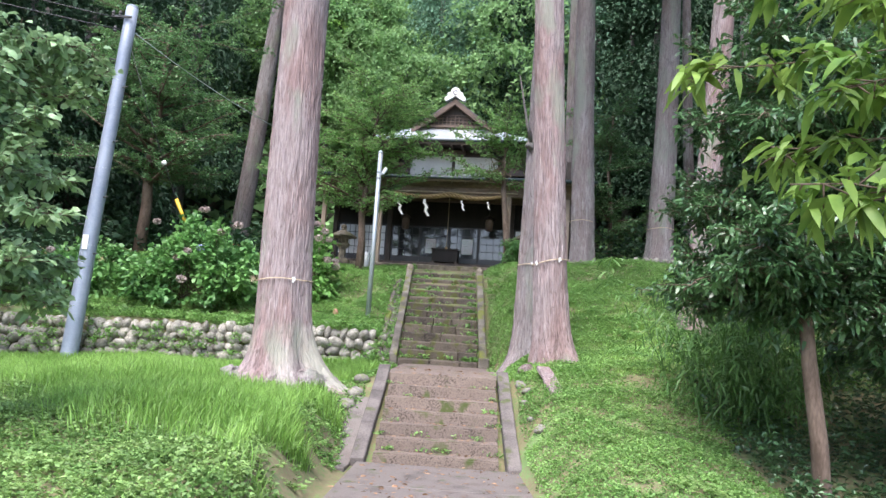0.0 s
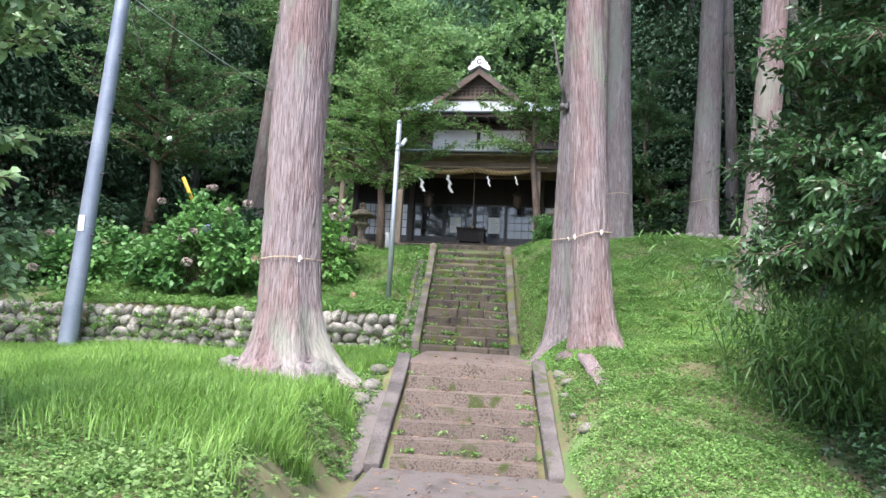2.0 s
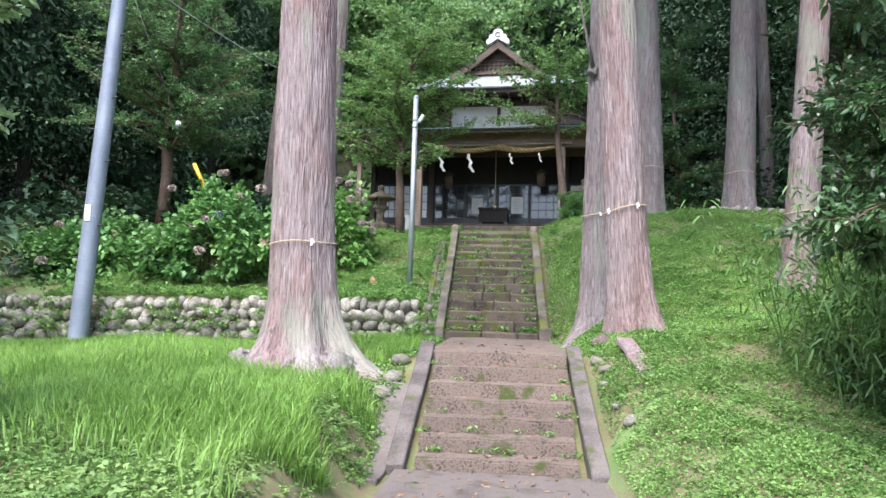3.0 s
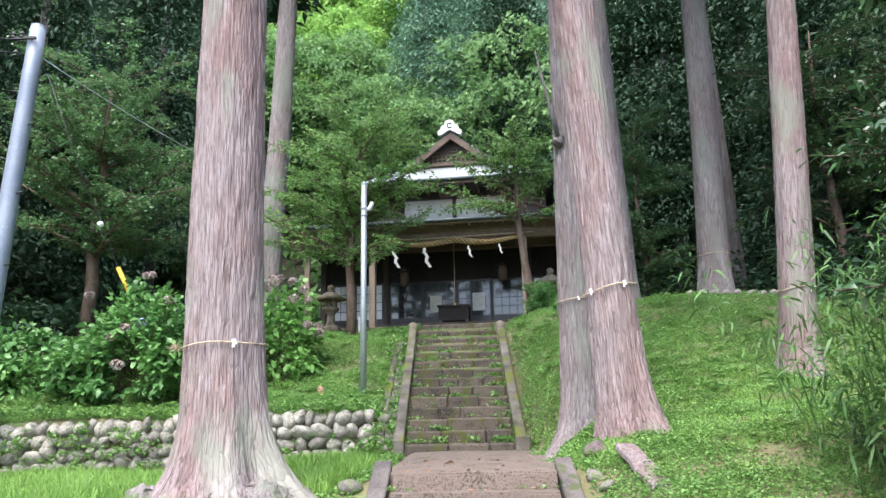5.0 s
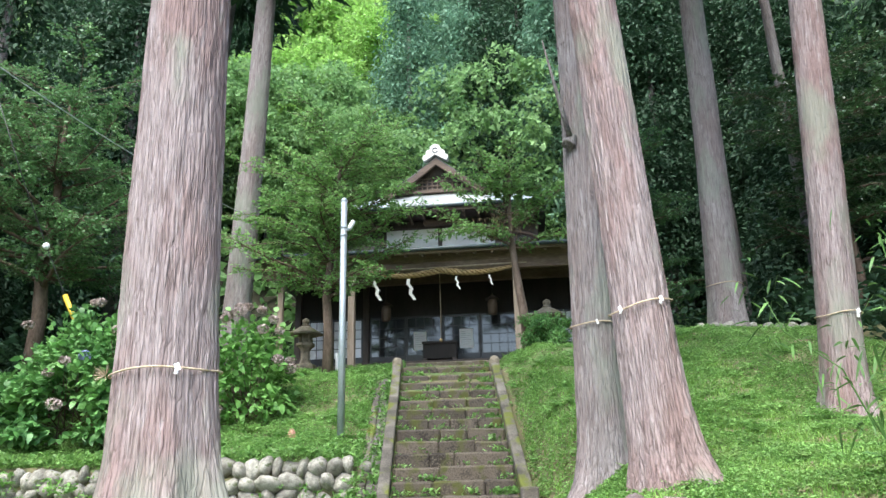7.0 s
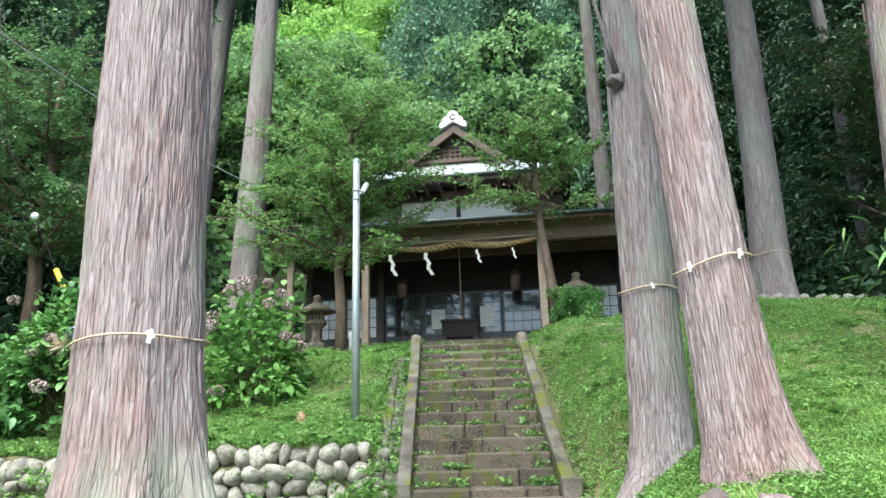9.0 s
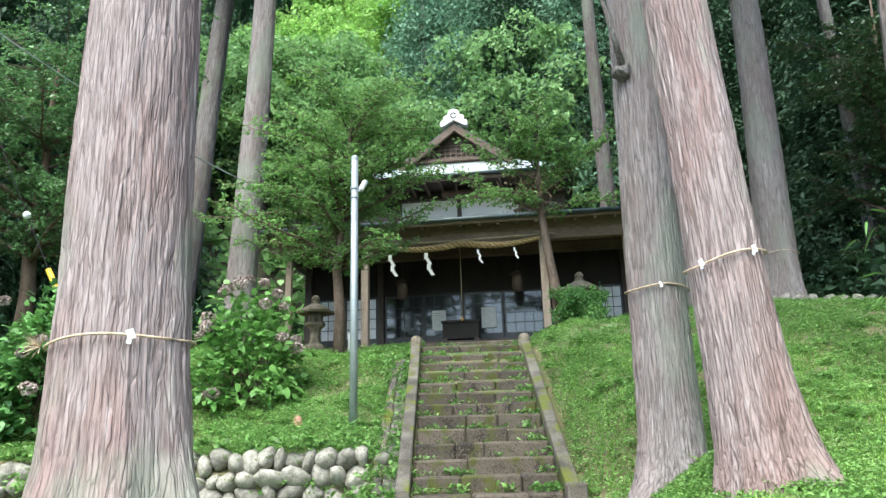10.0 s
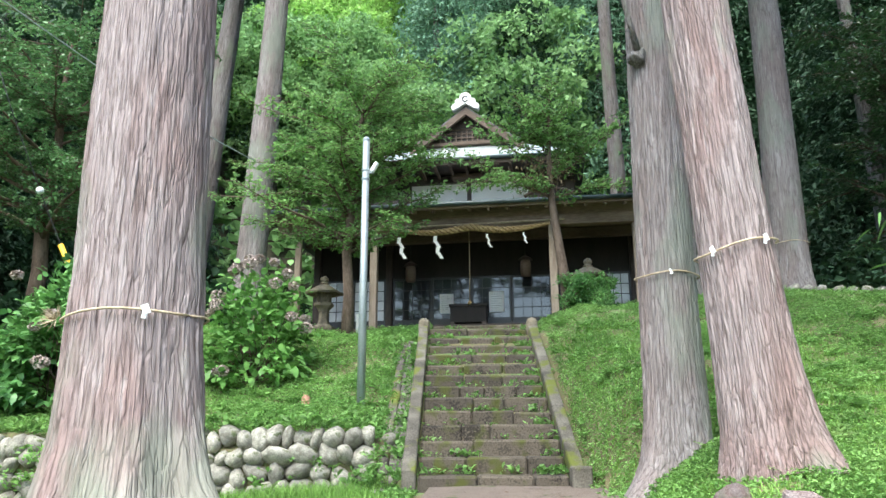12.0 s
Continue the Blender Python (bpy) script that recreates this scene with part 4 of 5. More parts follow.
            pts.append((x, thick * math.cos(a), sag + thick * math.sin(a)))
            rad.append(thick * 0.95)
        runs.append((pts, rad))
    for pts, rad in runs:
        tube("strand", pts, rad, M_STRAW, t, 6, "golden twisted straw")
    for x, s in ((-1.55, 1.0), (-0.66, 1.05), (0.62, 0.62), (1.5, 0.5)):
        streamer(t, x, 6.5, s, -0.1)


build_shimenawa()


def build_bell_cord(x, z0, label):
    t = thing("bell_cord", label, "cord", at=on_shrine(x, 0.5, 0), turn=-6.0)
    tube("cord", [(0, 0, z0), (0.01, 0, (z0 + 6.9) / 2), (0, 0, 6.95)], 0.01, M_ROPE, t, 6)
    bm = bmesh.new()
    bmesh.ops.create_uvsphere(bm, u_segments=10, v_segments=8, radius=0.05, matrix=Matrix.Translation((0, 0, z0)))
    part("knot", bm, M_STRAW, t)


build_bell_cord(0.12, 4.98, "pale bell cord hanging above an offering box")


def build_hanging_lantern(x, y, z):
    t = thing("hanging_lantern", "dim paper lantern with dark lid hanging under the porch", "lantern", at=on_shrine(x, y, z), group="lanterns under the porch")
    bm = bmesh.new()
    lathe(bm, [(0.1, -0.3), (0.13, -0.25), (0.14, 0), (0.12, 0.12)], 12)
    part("shade", bm, M_WOOD_BROWN, t, "yellowed paper shade", True)
    bm = bmesh.new()
    lathe(bm, [(0.2, 0.12), (0.16, 0.17), (0.04, 0.24), (0.02, 0.3)], 12)
    part("lid", bm, M_WOOD_DARK, t, "dark lid")
    tube("hanger", [(0, 0, 0.28), (0, 0, 7.05 - z)], 0.006, M_CABLE, t, 5)


build_hanging_lantern(-1.5, 1.2, 6.0)
build_hanging_lantern(1.5, 1.2, 6.05)


def build_stone_lantern(x, y, z, s, turn):
    t = thing("stone_lantern", "mossy weathered stone lantern with wide roof and ball finial", "stone lantern", at=(x, y, z), turn=turn, group="pair of stone lanterns")
    for name, prof, sides in (
        ("base", [(0.34, -0.15), (0.34, 0.08), (0.30, 0.14), (0.2, 0.18)], 6),
        ("shaft", [(0.17, 0.18), (0.13, 0.3), (0.13, 0.5), (0.17, 0.6)], 6),
        ("platform", [(0.18, 0.6), (0.27, 0.68), (0.27, 0.75), (0.2, 0.77)], 6),
        ("roof", [(0.2, 1.02), (0.5, 0.98), (0.52, 1.03), (0.3, 1.16), (0.14, 1.24)], 6),
        ("finial", [(0.11, 1.24), (0.13, 1.28), (0.08, 1.31), (0.11, 1.37), (0.1, 1.43), (0.03, 1.48)], 10),
    ):
        bm = bmesh.new()
        lathe(bm, [(r * s, h * s) for r, h in prof], sides)
        for v in bm.verts:
            v.co += noise.noise_vector(v.co * 5) * 0.012
        part(name, bm, M_GRANITE, t)
    bm = bmesh.new()
    for k in range(6):
        a = math.pi / 3 * k
        box(bm, -0.035 * s, 0.035 * s, -0.035 * s, 0.035 * s, 0.77 * s, 1.03 * s, 0.006, Matrix.Translation((0.16 * s * math.cos(a), 0.16 * s * math.sin(a), 0)))
    lathe(bm, [(0.1 * s, 0.77 * s), (0.1 * s, 1.02 * s)], 6)
    part("fire_box", bm, M_GRANITE, t, "open stone fire box")


build_stone_lantern(-3.75, 13.78, 4.05, 0.86, 20)
build_stone_lantern(2.05, 12.65, 4.12, 0.86, 10)

# ---------- poles and wires ----------


def build_lamp_pole():
    t = thing("steel_pole", "thin galvanised steel pole with small camera bracket", "pole", at=(-2.07, 8.3, 2.1))
    tube("pole", [(0, 0, -0.1), (0, 0, 4.22)], [0.062, 0.055], M_STEEL, t, 16)
    bm = bmesh.new()
    lathe(bm, [(0.058, 4.2), (0.062, 4.24), (0.03, 4.28)], 12)
    part("cap", bm, M_STEEL, t)
    for z in (3.55, 3.7):
        bm = bmesh.new()
        lathe(bm, [(0.064, z), (0.068, z + 0.01), (0.068, z + 0.03), (0.064, z + 0.04)], 14)
        part("clamp_band", bm, M_STEEL, t)
    boxed("bracket", 0.05, 0.13, -0.02, 0.02, 3.66, 3.7, M_STEEL, t, 0.004)
    bm = bmesh.new()
    lathe(bm, [(0.035, 0), (0.042, 0.02), (0.042, 0.15), (0.03, 0.17)], 12, Matrix.Translation((0.1, -0.04, 3.68)) @ Matrix.Rotation(0.5, 4, "Y"))
    part("sensor_head", bm, M_WHITE_TILE, t, "small white sensor head")


build_lamp_pole()


def build_utility_pole():
    base, top = Vector((-8.25, 6.2, 0.85)), Vector((-7.83, 6.2, 8.85))
    t = thing("utility_pole", "leaning pale grey utility pole with steps and wires", "utility pole", at=base)
    d = top - base
    pts = [d * (k / 8) for k in range(-1, 9)]
    tube("shaft", pts, [0.19 - 0.006 * k for k in range(10)], M_POLE, t, 20)
    bm = bmesh.new()
    lathe(bm, [(0.135, 0), (0.13, 0.05), (0.05, 0.09)], 14, Matrix.Translation(d))
    part("cap", bm, M_POLE, t)
    for k in range(9):
        p = d * (0.2 + 0.08 * k)
        sx = 1 if k % 2 else -1
        tube("step_bolt", [p, p + Vector((sx * 0.27, -0.1, 0.01))], 0.016, M_CABLE, t, 6)
    boxed("number_plate", -0.06, 0.06, -0.19, -0.17, 0, 0.32, M_PAPER, t, 0.004, "pale number plate", Matrix.Translation(d * 0.29))
    for dx, dz in ((-0.32, 0.05), (-0.16, 0.05), (-0.24, -0.32)):
        bm = bmesh.new()
        lathe(bm, [(0.02, -0.02), (0.05, 0.0), (0.03, 0.04), (0.05, 0.06), (0.02, 0.12)], 10, Matrix.Translation(d * 0.965 + Vector((dx, -0.175, dz - 0.03))))
        part("insulator", bm, M_CABLE, t, "dark wire insulator")
    for f in (0.3, 0.52, 0.7, 0.93):
        p = d * f
        bm = bmesh.new()
        lathe(bm, [(0.18 - 0.05 * f, 0), (0.185 - 0.05 * f, 0.01), (0.185 - 0.05 * f, 0.05), (0.18 - 0.05 * f, 0.06)], 16, Matrix.Translation(p))
        part("band", bm, M_STEEL, t)
    boxed("insulator_bracket", -0.36, 0.1, -0.2, -0.15, -0.025, 0.025, M_CABLE, t, 0.005, "", Matrix.Translation(d * 0.965))
    return base, top


PB, PT = build_utility_pole()


def wire(name, label, a, b, sag, r=0.012, mat=M_CABLE):
    a, b = Vector(a), Vector(b)
    pts = [a.lerp(b, k / 16) - Vector((0, 0, sag * 4 * (k / 16) * (1 - k / 16))) for k in range(17)]
    tagged(tube(name, pts, r, mat, None, 6), label, "wire")


wire("overhead_wire", "black overhead wire from the utility pole", PT - Vector((0, 0, 0.3)), (-22, 2.0, 11.5), 0.5)
wire("overhead_wire", "black overhead wire from the utility pole", PT - Vector((0, 0, 0.55)), (-22, 1.0, 10.6), 0.5)
wire("overhead_wire", "thin service wire running to the shrine hall", PT - Vector((0, 0, 0.5)), on_shrine(-3.0, 2.2, 8.2), 0.5, 0.013, M_STEEL)


def build_guy_wire():
    t = thing("guy_wire", "steel guy wire with white ball insulator and yellow guard", "guy wire")
    tube("guard", [(-7.42, 10.0, 4.35), (-7.8, 9.95, 5.12)], 0.05, M_YELLOW, t, 10, "yellow plastic guard sleeve")
    bm = bmesh.new()
    bmesh.ops.create_uvsphere(bm, u_segments=12, v_segments=8, radius=0.07, matrix=Matrix.Translation((-8.13, 9.65, 6.05)))
    part("insulator", bm, M_WHITE_TILE, t, "white ball insulator", True)
    tube("cable", [(-6.9, 10.2, 3.2), (-7.42, 10.0, 4.35), (-7.8, 9.95, 5.12), (-8.13, 9.65, 6.05), (-8.53, 9.2, 7.33), (-9.1, 8.7, 9.2)], 0.009, M_CABLE, t, 6)


build_guy_wire()
tagged(tube("white_pipe", [(-2.95, 13.9, 3.9), (-2.95, 13.9, 4.45)], 0.08, M_PLASTER, None, 12), "short white plastic pipe beside a shrine post", "pipe")
bench = thing("red_rail", "faded red wooden rail among dark trees", "rail", at=(-8.2, 14.5, 4.0))
boxed("rail", -0.6, 0.9, -0.03, 0.03, 0.35, 0.55, M_RED, bench, 0.01)
for x in (-0.5, 0.8):
    boxed("leg", x - 0.03, x + 0.03, -0.03, 0.03, -0.2, 0.35, M_RED, bench, 0.005)

# ---------- cords round the trunks ----------


def build_cord(centre, r, z, tilt, tags, label):
    t = thing("straw_cord", label, "cord", at=(centre[0], centre[1], z), group="cords round the cedars")
    pts = []
    for i in range(41):
        a = 2 * math.pi * i / 40
        x = r * math.cos(a)
        pts.append((x, r * math.sin(a), tilt * x + 0.012 * math.sin(3 * a)))
    tube("cord", pts, 0.0085, M_ROPE, t, 6)
    for a, s in tags:
        x, y = (r + 0.02) * math.cos(a), (r + 0.02) * math.sin(a)
        bm = bmesh.new()
        m = Matrix.Translation((x, y, tilt * x)) @ Matrix.Rotation(a + math.pi / 2, 4, "Z")
        box(bm, -0.03 * s, 0.03 * s, -0.004, 0.004, -0.12 * s, 0.0, 0, m @ Matrix.Rotation(0.2, 4, "Y"))
        box(bm, -0.05 * s, 0.04 * s, -0.012, -0.006, -0.03, 0.03, 0, m @ Matrix.Rotation(-0.4, 4, "Y"))
        part("paper_tag", bm, M_PAPER, t, "white folded paper tag")
    return t


cord = build_cord((-2.71, 2.15), 0.462, 2.45, 0.04, ((-1.05, 0.5),), "thin straw cord tied round a huge cedar trunk")
n = 60
ways = np.stack([RNG.normal(-0.6, 0.5, n), RNG.normal(-0.6, 0.3, n), RNG.normal(0.1, 0.5, n)], 1)
leaves("frayed_end", np.tile([[-0.42, -0.24, -0.02]], (n, 1)), ways, RNG.uniform(0.06, 0.14, n), 0.006, M_ROPE, cord, "frayed straw ends")
build_cord((1.755, 3.33), 0.332, 3.18, 0.2, ((-2.4, 0.42), (-1.2, 0.45)), "thin straw cord with paper tags round a leaning trunk")
build_cord((1.585, 4.87), 0.325, 3.28, 0.0, ((-1.7, 0.25),), "thin straw cord round a grey cedar trunk")
build_cord((5.98, 12.03), 0.4, 5.45, 0.0, (), "thin straw cord round a distant cedar trunk")
build_cord((5.33, 6.22), 0.31, 3.6, 0.05, ((-1.2, 0.8),), "thin straw cord with tag round a torn trunk")
build_cord((3.5, 11.25), 0.36, 5.4, 0.0, (), "thin straw cord round a distant cedar trunk")

# slab of fallen bark
bm = bmesh.new()
box(bm, -0.11, 0.11, -0.58, 0.58, 0, 0.09, 0.02)
bmesh.ops.subdivide_edges(bm, edges=list(bm.edges), cuts=4, use_grid_fill=True)
for v in bm.verts:
    v.co += noise.noise_vector(v.co * 5) * 0.03
slab_ob = tagged(part("bark_slab", bm, M_BARK_RED), "slab of reddish bark lying in low plants", "bark slab")
slab_ob.matrix_basis = Matrix.Translation((1.66, 1.75, ground_z(1.66, 1.75) + 0.03)) @ Euler((0.34, 0.1, 0.16)).to_matrix().to_4x4()
tagged(boulder("root_stump", (1.36, 2.8, ground_z(1.36, 2.8) + 0.05), (0.28, 0.26, 0.22)), "small reddish root stump at the foot of a cedar", "stump").data = BOULDERS[2].copy()
bpy.data.objects["root_stump"].data.materials[0] = M_BARK_RED

# ---------- small trees and shrubs ----------


def grow(name, base, label, trunk_pts, radii, limbs, mat, seed, bark=M_TWIG, twig_len=(0.25, 0.5), leaf_size=(0.05, 0.09), density=26, flat=0.35, crown_label="", aspect=(0.4, 0.6), droop=0.15):
    """A tree: tapered trunk, limbs from (height fraction, direction, length, rise), twigs off them, leaves along the twigs."""
    rng = np.random.default_rng(seed)
    t = thing(name, label, "tree" if "bush" not in name and "shrub" not in name else "shrub", at=base)
    P = [Vector(p) for p in trunk_pts]
    tube("trunk", P, radii, bark, t, 10)
    runs, places, ways = [], [], []
    for f, ang, length, rise in limbs:
        k = f * (len(P) - 1)
        i = min(int(k), len(P) - 2)
        p0 = P[i].lerp(P[i + 1], k - i)
        r0 = 0.4 * (radii[i] + (radii[i + 1] - radii[i]) * (k - i))
        pts = [p0]
        d = Vector((math.cos(ang), math.sin(ang), rise)).normalized()
        n = 7
        for j in range(n):
            d = (d + Vector(rng.normal(0, 0.12, 3)) + Vector((0, 0, -0.03))).normalized()
            pts.append(pts[-1] + d * length / n)
        tube("limb", pts, [max(0.004, r0 * (1 - 0.85 * j / n)) for j in range(n + 1)], bark, t, 6)
        for j in range(1, n + 1):
            for _ in range(5):
                if flat < 0.3:
                    across = d.cross(Vector((0, 0, 1))).normalized() * rng.choice([-1.0, 1.0]) * rng.uniform(0.45, 1.1)
                    td = (d * 0.7 + across + Vector((0, 0, rng.normal(0.02, flat)))).normalized()
                else:
                    a = rng.uniform(0, 6.28)
                    td = (d * 0.7 + Vector((math.cos(a), math.sin(a), rng.normal(0.05, flat)))).normalized()
                tl = rng.uniform(*twig_len) * (1.15 - 0.4 * j / n)
                q0 = pts[j - 1].lerp(pts[j], rng.uniform())
                q1 = q0 + td * tl
                runs.append(([q0, q1], [0.006, 0.003]))
                m = int(density * tl / 0.4)
                u = rng.uniform(0.15, 1.05, m)
                pp = np.array(q0)[None] + np.array(td)[None] * (tl * u)[:, None] + rng.normal(0, 0.03, (m, 3))
                places.append(pp)
                ways.append(np.array(td)[None] * 0.6 + rng.normal(0, 0.6, (m, 3)) * np.array([1, 1, flat + 0.25]))
    tagged(tubes("twig_spray", runs, bark, t, 4), kind="stuff")
    places, ways = np.concatenate(places), np.concatenate(ways)
    n = len(places)
    ln = rng.uniform(*leaf_size, n)
    leaves("crown", places, ways, ln, ln * rng.uniform(*aspect, n), mat, t, crown_label, droop=droop, simple=leaf_size[1] < 0.1)
    return t


def spread(rng, n, f0, f1, length, rise, ang0=0.0, ang1=6.28):
    return [(rng.uniform(f0, f1), ang0 + (ang1 - ang0) * ((k * 0.618) % 1.0), length * rng.uniform(0.7, 1.15), rise + rng.normal(0, 0.15)) for k in range(n)]


M_LEAF_FRESH = leafy("fresh_hydrangea_leaf", (0.104, 0.245, 0.054), (0.207, 0.408, 0.109), rough=0.4)
M_LEAF_GREY = leafy("soft_grey_green_leaf", (0.17, 0.28, 0.14), (0.32, 0.46, 0.235), rough=0.3)
rg = np.random.default_rng(3)
grow("small_tree", (-2.9, 11.9, 3.7), "small broadleaved tree with layered light green crown", [(0, 0, -0.1), (0.02, 0, 0.8), (-0.05, 0, 1.7), (0.05, 0.02, 2.9), (0.15, 0, 4.2), (0.3, 0, 5.5)], [0.13, 0.11, 0.095, 0.07, 0.045, 0.02],
     spread(rg, 44, 0.34, 0.98, 2.0, 0.38) + [(0.66, 0.1, 2.1, 0.35), (0.74, -0.3, 2.1, 0.4), (0.58, -0.6, 1.9, 0.3), (0.82, 0.0, 1.8, 0.4), (0.5, 3.0, 3.0, 0.42), (0.58, 3.3, 3.2, 0.5), (0.66, 2.8, 2.8, 0.5), (0.45, 3.5, 2.6, 0.3), (0.75, 3.1, 2.6, 0.5)], M_LEAF_MAPLE, 11, twig_len=(0.3, 0.6), leaf_size=(0.06, 0.105), density=14, flat=0.16, crown_label="airy layers of light green leaves")
crooked = grow("small_tree", (1.45, 11.6, 3.8), "small crooked broadleaved tree before the shrine porch", [(0, 0, -0.1), (-0.02, 0, 0.8), (-0.12, 0, 1.6), (-0.22, 0, 2.5), (-0.25, 0, 3.4), (-0.2, 0, 4.5)], [0.12, 0.11, 0.09, 0.07, 0.05, 0.02],
     spread(rg, 7, 0.7, 1.0, 0.95, 0.6) + [(0.7, 0.1, 1.9, 0.9), (0.78, -0.2, 1.6, 1.0), (0.74, 0.45, 1.7, 0.75), (0.62, -0.1, 1.5, 0.45), (0.62, 3.2, 1.9, 0.3), (0.7, 2.9, 1.9, 0.32), (0.78, 3.45, 1.7, 0.4), (0.68, 3.7, 1.5, 0.3), (0.84, 3.05, 1.5, 0.5), (0.95, -1.5, 0.9, 0.8), (0.85, -2.4, 1.2, 0.5)], M_LEAF_MAPLE, 12, twig_len=(0.25, 0.5), leaf_size=(0.065, 0.11), density=12, flat=0.22, crown_label="open crown of green leaves")
dead = RNG.normal(0, 1, (420, 3)) * np.array([0.3, 0.2, 0.2]) + np.array([-0.45, -0.2, 3.05])
tagged(leaves("withered_spray", dead, RNG.normal(0, 0.6, (420, 3)) + np.array([0, 0, -0.5]), RNG.uniform(0.05, 0.1, 420), 0.02, M_DEAD_LEAF, crooked, "withered brown leaves on a broken twig", droop=0.3), "withered brown leaves on a broken twig", kind="stuff")
grow("round_shrub", (1.8, 11.4, 3.9), "dense dark green shrub beside a stone lantern", [(0, 0, -0.1), (0, 0, 0.3), (0, 0, 0.7)], [0.05, 0.04, 0.02],
     spread(rg, 26, 0.1, 1.0, 0.5, 0.5), M_LEAF_HYDRANGEA, 13, twig_len=(0.12, 0.25), density=60, flat=0.7, leaf_size=(0.04, 0.07))


def build_hydrangea(base, rx, ry, rz, count, heads, seed, blue=2, mat=None):
    rng = np.random.default_rng(seed)
    t = thing("hydrangea_bush", "large hydrangea bush with faded flower heads", "shrub", at=base)
    cl = sphere_points(130, rng)
    cl[:, 2] = np.abs(cl[:, 2])
    c = cl * rng.uniform(0.55, 1.0, (130, 1)) * np.array([rx, ry, rz])
    n = count
    idx = rng.integers(0, 130, n)
    p = c[idx] + rng.normal(0, 0.13, (n, 3))
    p[:, 2] = np.abs(p[:, 2])
    w = unit(p / np.array([rx, ry, rz])) * 0.7 + rng.normal(0, 0.5, (n, 3))
    ln = rng.uniform(0.1, 0.2, n)
    leaves("foliage", p, w, ln, ln * 0.62, mat or M_LEAF_HYDRANGEA, t, "broad toothed green leaves", droop=0.25)
    runs = [([Vector((rng.normal(0, 0.2 * rx), rng.normal(0, 0.2 * ry), -0.1)), Vector(q) * 0.95], [0.012, 0.006]) for q in c[:60]]
    tagged(tubes("undergrown_stem", runs, M_TWIG, t, 5), kind="stuff")
    for k in range(heads):
        d = sphere_points(1, rng)[0]
        d[2], d[1] = abs(d[2]) * 0.9 + 0.05, -abs(d[1])
        q = unit(d[None])[0] * np.array([rx, ry, rz]) * 1.06
        ball = sphere_points(170, rng)
        petals = q + ball * np.array([1, 1, 0.75]) * rng.uniform(0.07, 0.11)
        face = np.cross(ball, rng.normal(0, 1, (170, 3))) + ball * 0.25
        head = leaves("flower_head", petals, face, 0.045, 0.04, M_FLOWER_BLUE if k < blue else M_FLOWER, t, "blue mophead flower" if k < blue else "faded pinkish mophead flower", simple=True)
        tagged(head, "blue mophead flower" if k < blue else "faded pinkish mophead flower", kind="stuff")


build_hydrangea((-6.6, 8.9, 2.25), 2.0, 1.3, 2.3, 11000, 9, 21, 1)
build_hydrangea((-9.8, 9.2, 2.1), 2.0, 1.2, 1.6, 7000, 3, 22, 0)
build_hydrangea((-3.95, 9.3, 2.6), 0.85, 0.75, 1.95, 1900, 18, 23, 0, M_LEAF_FRESH)

# dense evergreen by the path
grow("evergreen_tree", (4.05, -1.8, -0.1), "dense glossy-leaved evergreen tree with slender brown trunk", [(0.15, 0, -0.6), (0.05, 0, 0.9), (-0.05, 0, 1.7), (-0.12, 0, 2.6), (-0.1, 0, 3.6), (0, 0, 5.2)], [0.1, 0.09, 0.08, 0.065, 0.05, 0.02],
     spread(rg, 64, 0.53, 1.0, 1.35, 0.25), M_LEAF_GLOSSY, 14, twig_len=(0.3, 0.5), density=34, flat=0.5, leaf_size=(0.065, 0.115), aspect=(0.3, 0.42), droop=0.3, crown_label="thick mass of glossy dark green leaves")
# Added tree, its trunk out of view, that darkens the thicket below.
grow("evergreen_tree", (6.3, -0.9, ground_z(6.3, -0.9)), "dense glossy-leaved evergreen tree added to shade the bamboo", [(0.1, 0, -0.4), (0.05, 0, 0.9), (-0.05, 0, 1.9), (-0.1, 0, 3.0), (0, 0, 4.4), (0, 0, 5.8)], [0.1, 0.09, 0.08, 0.065, 0.05, 0.02],
     spread(rg, 60, 0.28, 1.0, 1.7, 0.2), M_LEAF_GLOSSY, 24, twig_len=(0.35, 0.6), density=22, flat=0.5, leaf_size=(0.08, 0.13), aspect=(0.3, 0.42), droop=0.3, crown_label="thick mass of glossy dark green leaves")
grow("young_tree", (3.75, -6.55, 0.12), "young tree reaching bright yellow-green leaves over the path", [(0, 0, -0.2), (0.05, 0, 0.8), (0.0, 0, 1.6), (-0.05, 0, 2.4), (-0.1, 0, 3.2)], [0.05, 0.045, 0.04, 0.03, 0.015],
     [(0.66, 3.2, 1.95, 0.18), (0.8, 3.15, 2.0, 0.22), (0.86, 2.9, 1.7, 0.25), (0.93, 3.3, 2.2, 0.3), (0.97, 3.1, 2.5, 0.2), (0.99, 2.95, 2.2, 0.25)], M_LEAF_BRIGHT, 15, twig_len=(0.14, 0.3), density=20, leaf_size=(0.1, 0.2), aspect=(0.26, 0.38), droop=0.5, crown_label="large bright yellow-green leaves")
grow("broadleaved_tree", (-10.0, 12.9, ground_z(-10.0, 12.9)), "spreading broadleaved tree in front of dark woods", [(0, 0, -0.3), (0.1, 0, 1.4), (0.0, 0, 2.8), (0.15, 0, 4.3), (0.1, 0, 5.8), (0.2, 0, 7.4)], [0.2, 0.17, 0.14, 0.1, 0.06, 0.02],
     spread(rg, 46, 0.3, 0.98, 3.3, 0.3), M_LEAF_SHADE, 17, twig_len=(0.5, 0.95), leaf_size=(0.07, 0.12), density=13, flat=0.16, crown_label="level sprays of mid-green leaves")
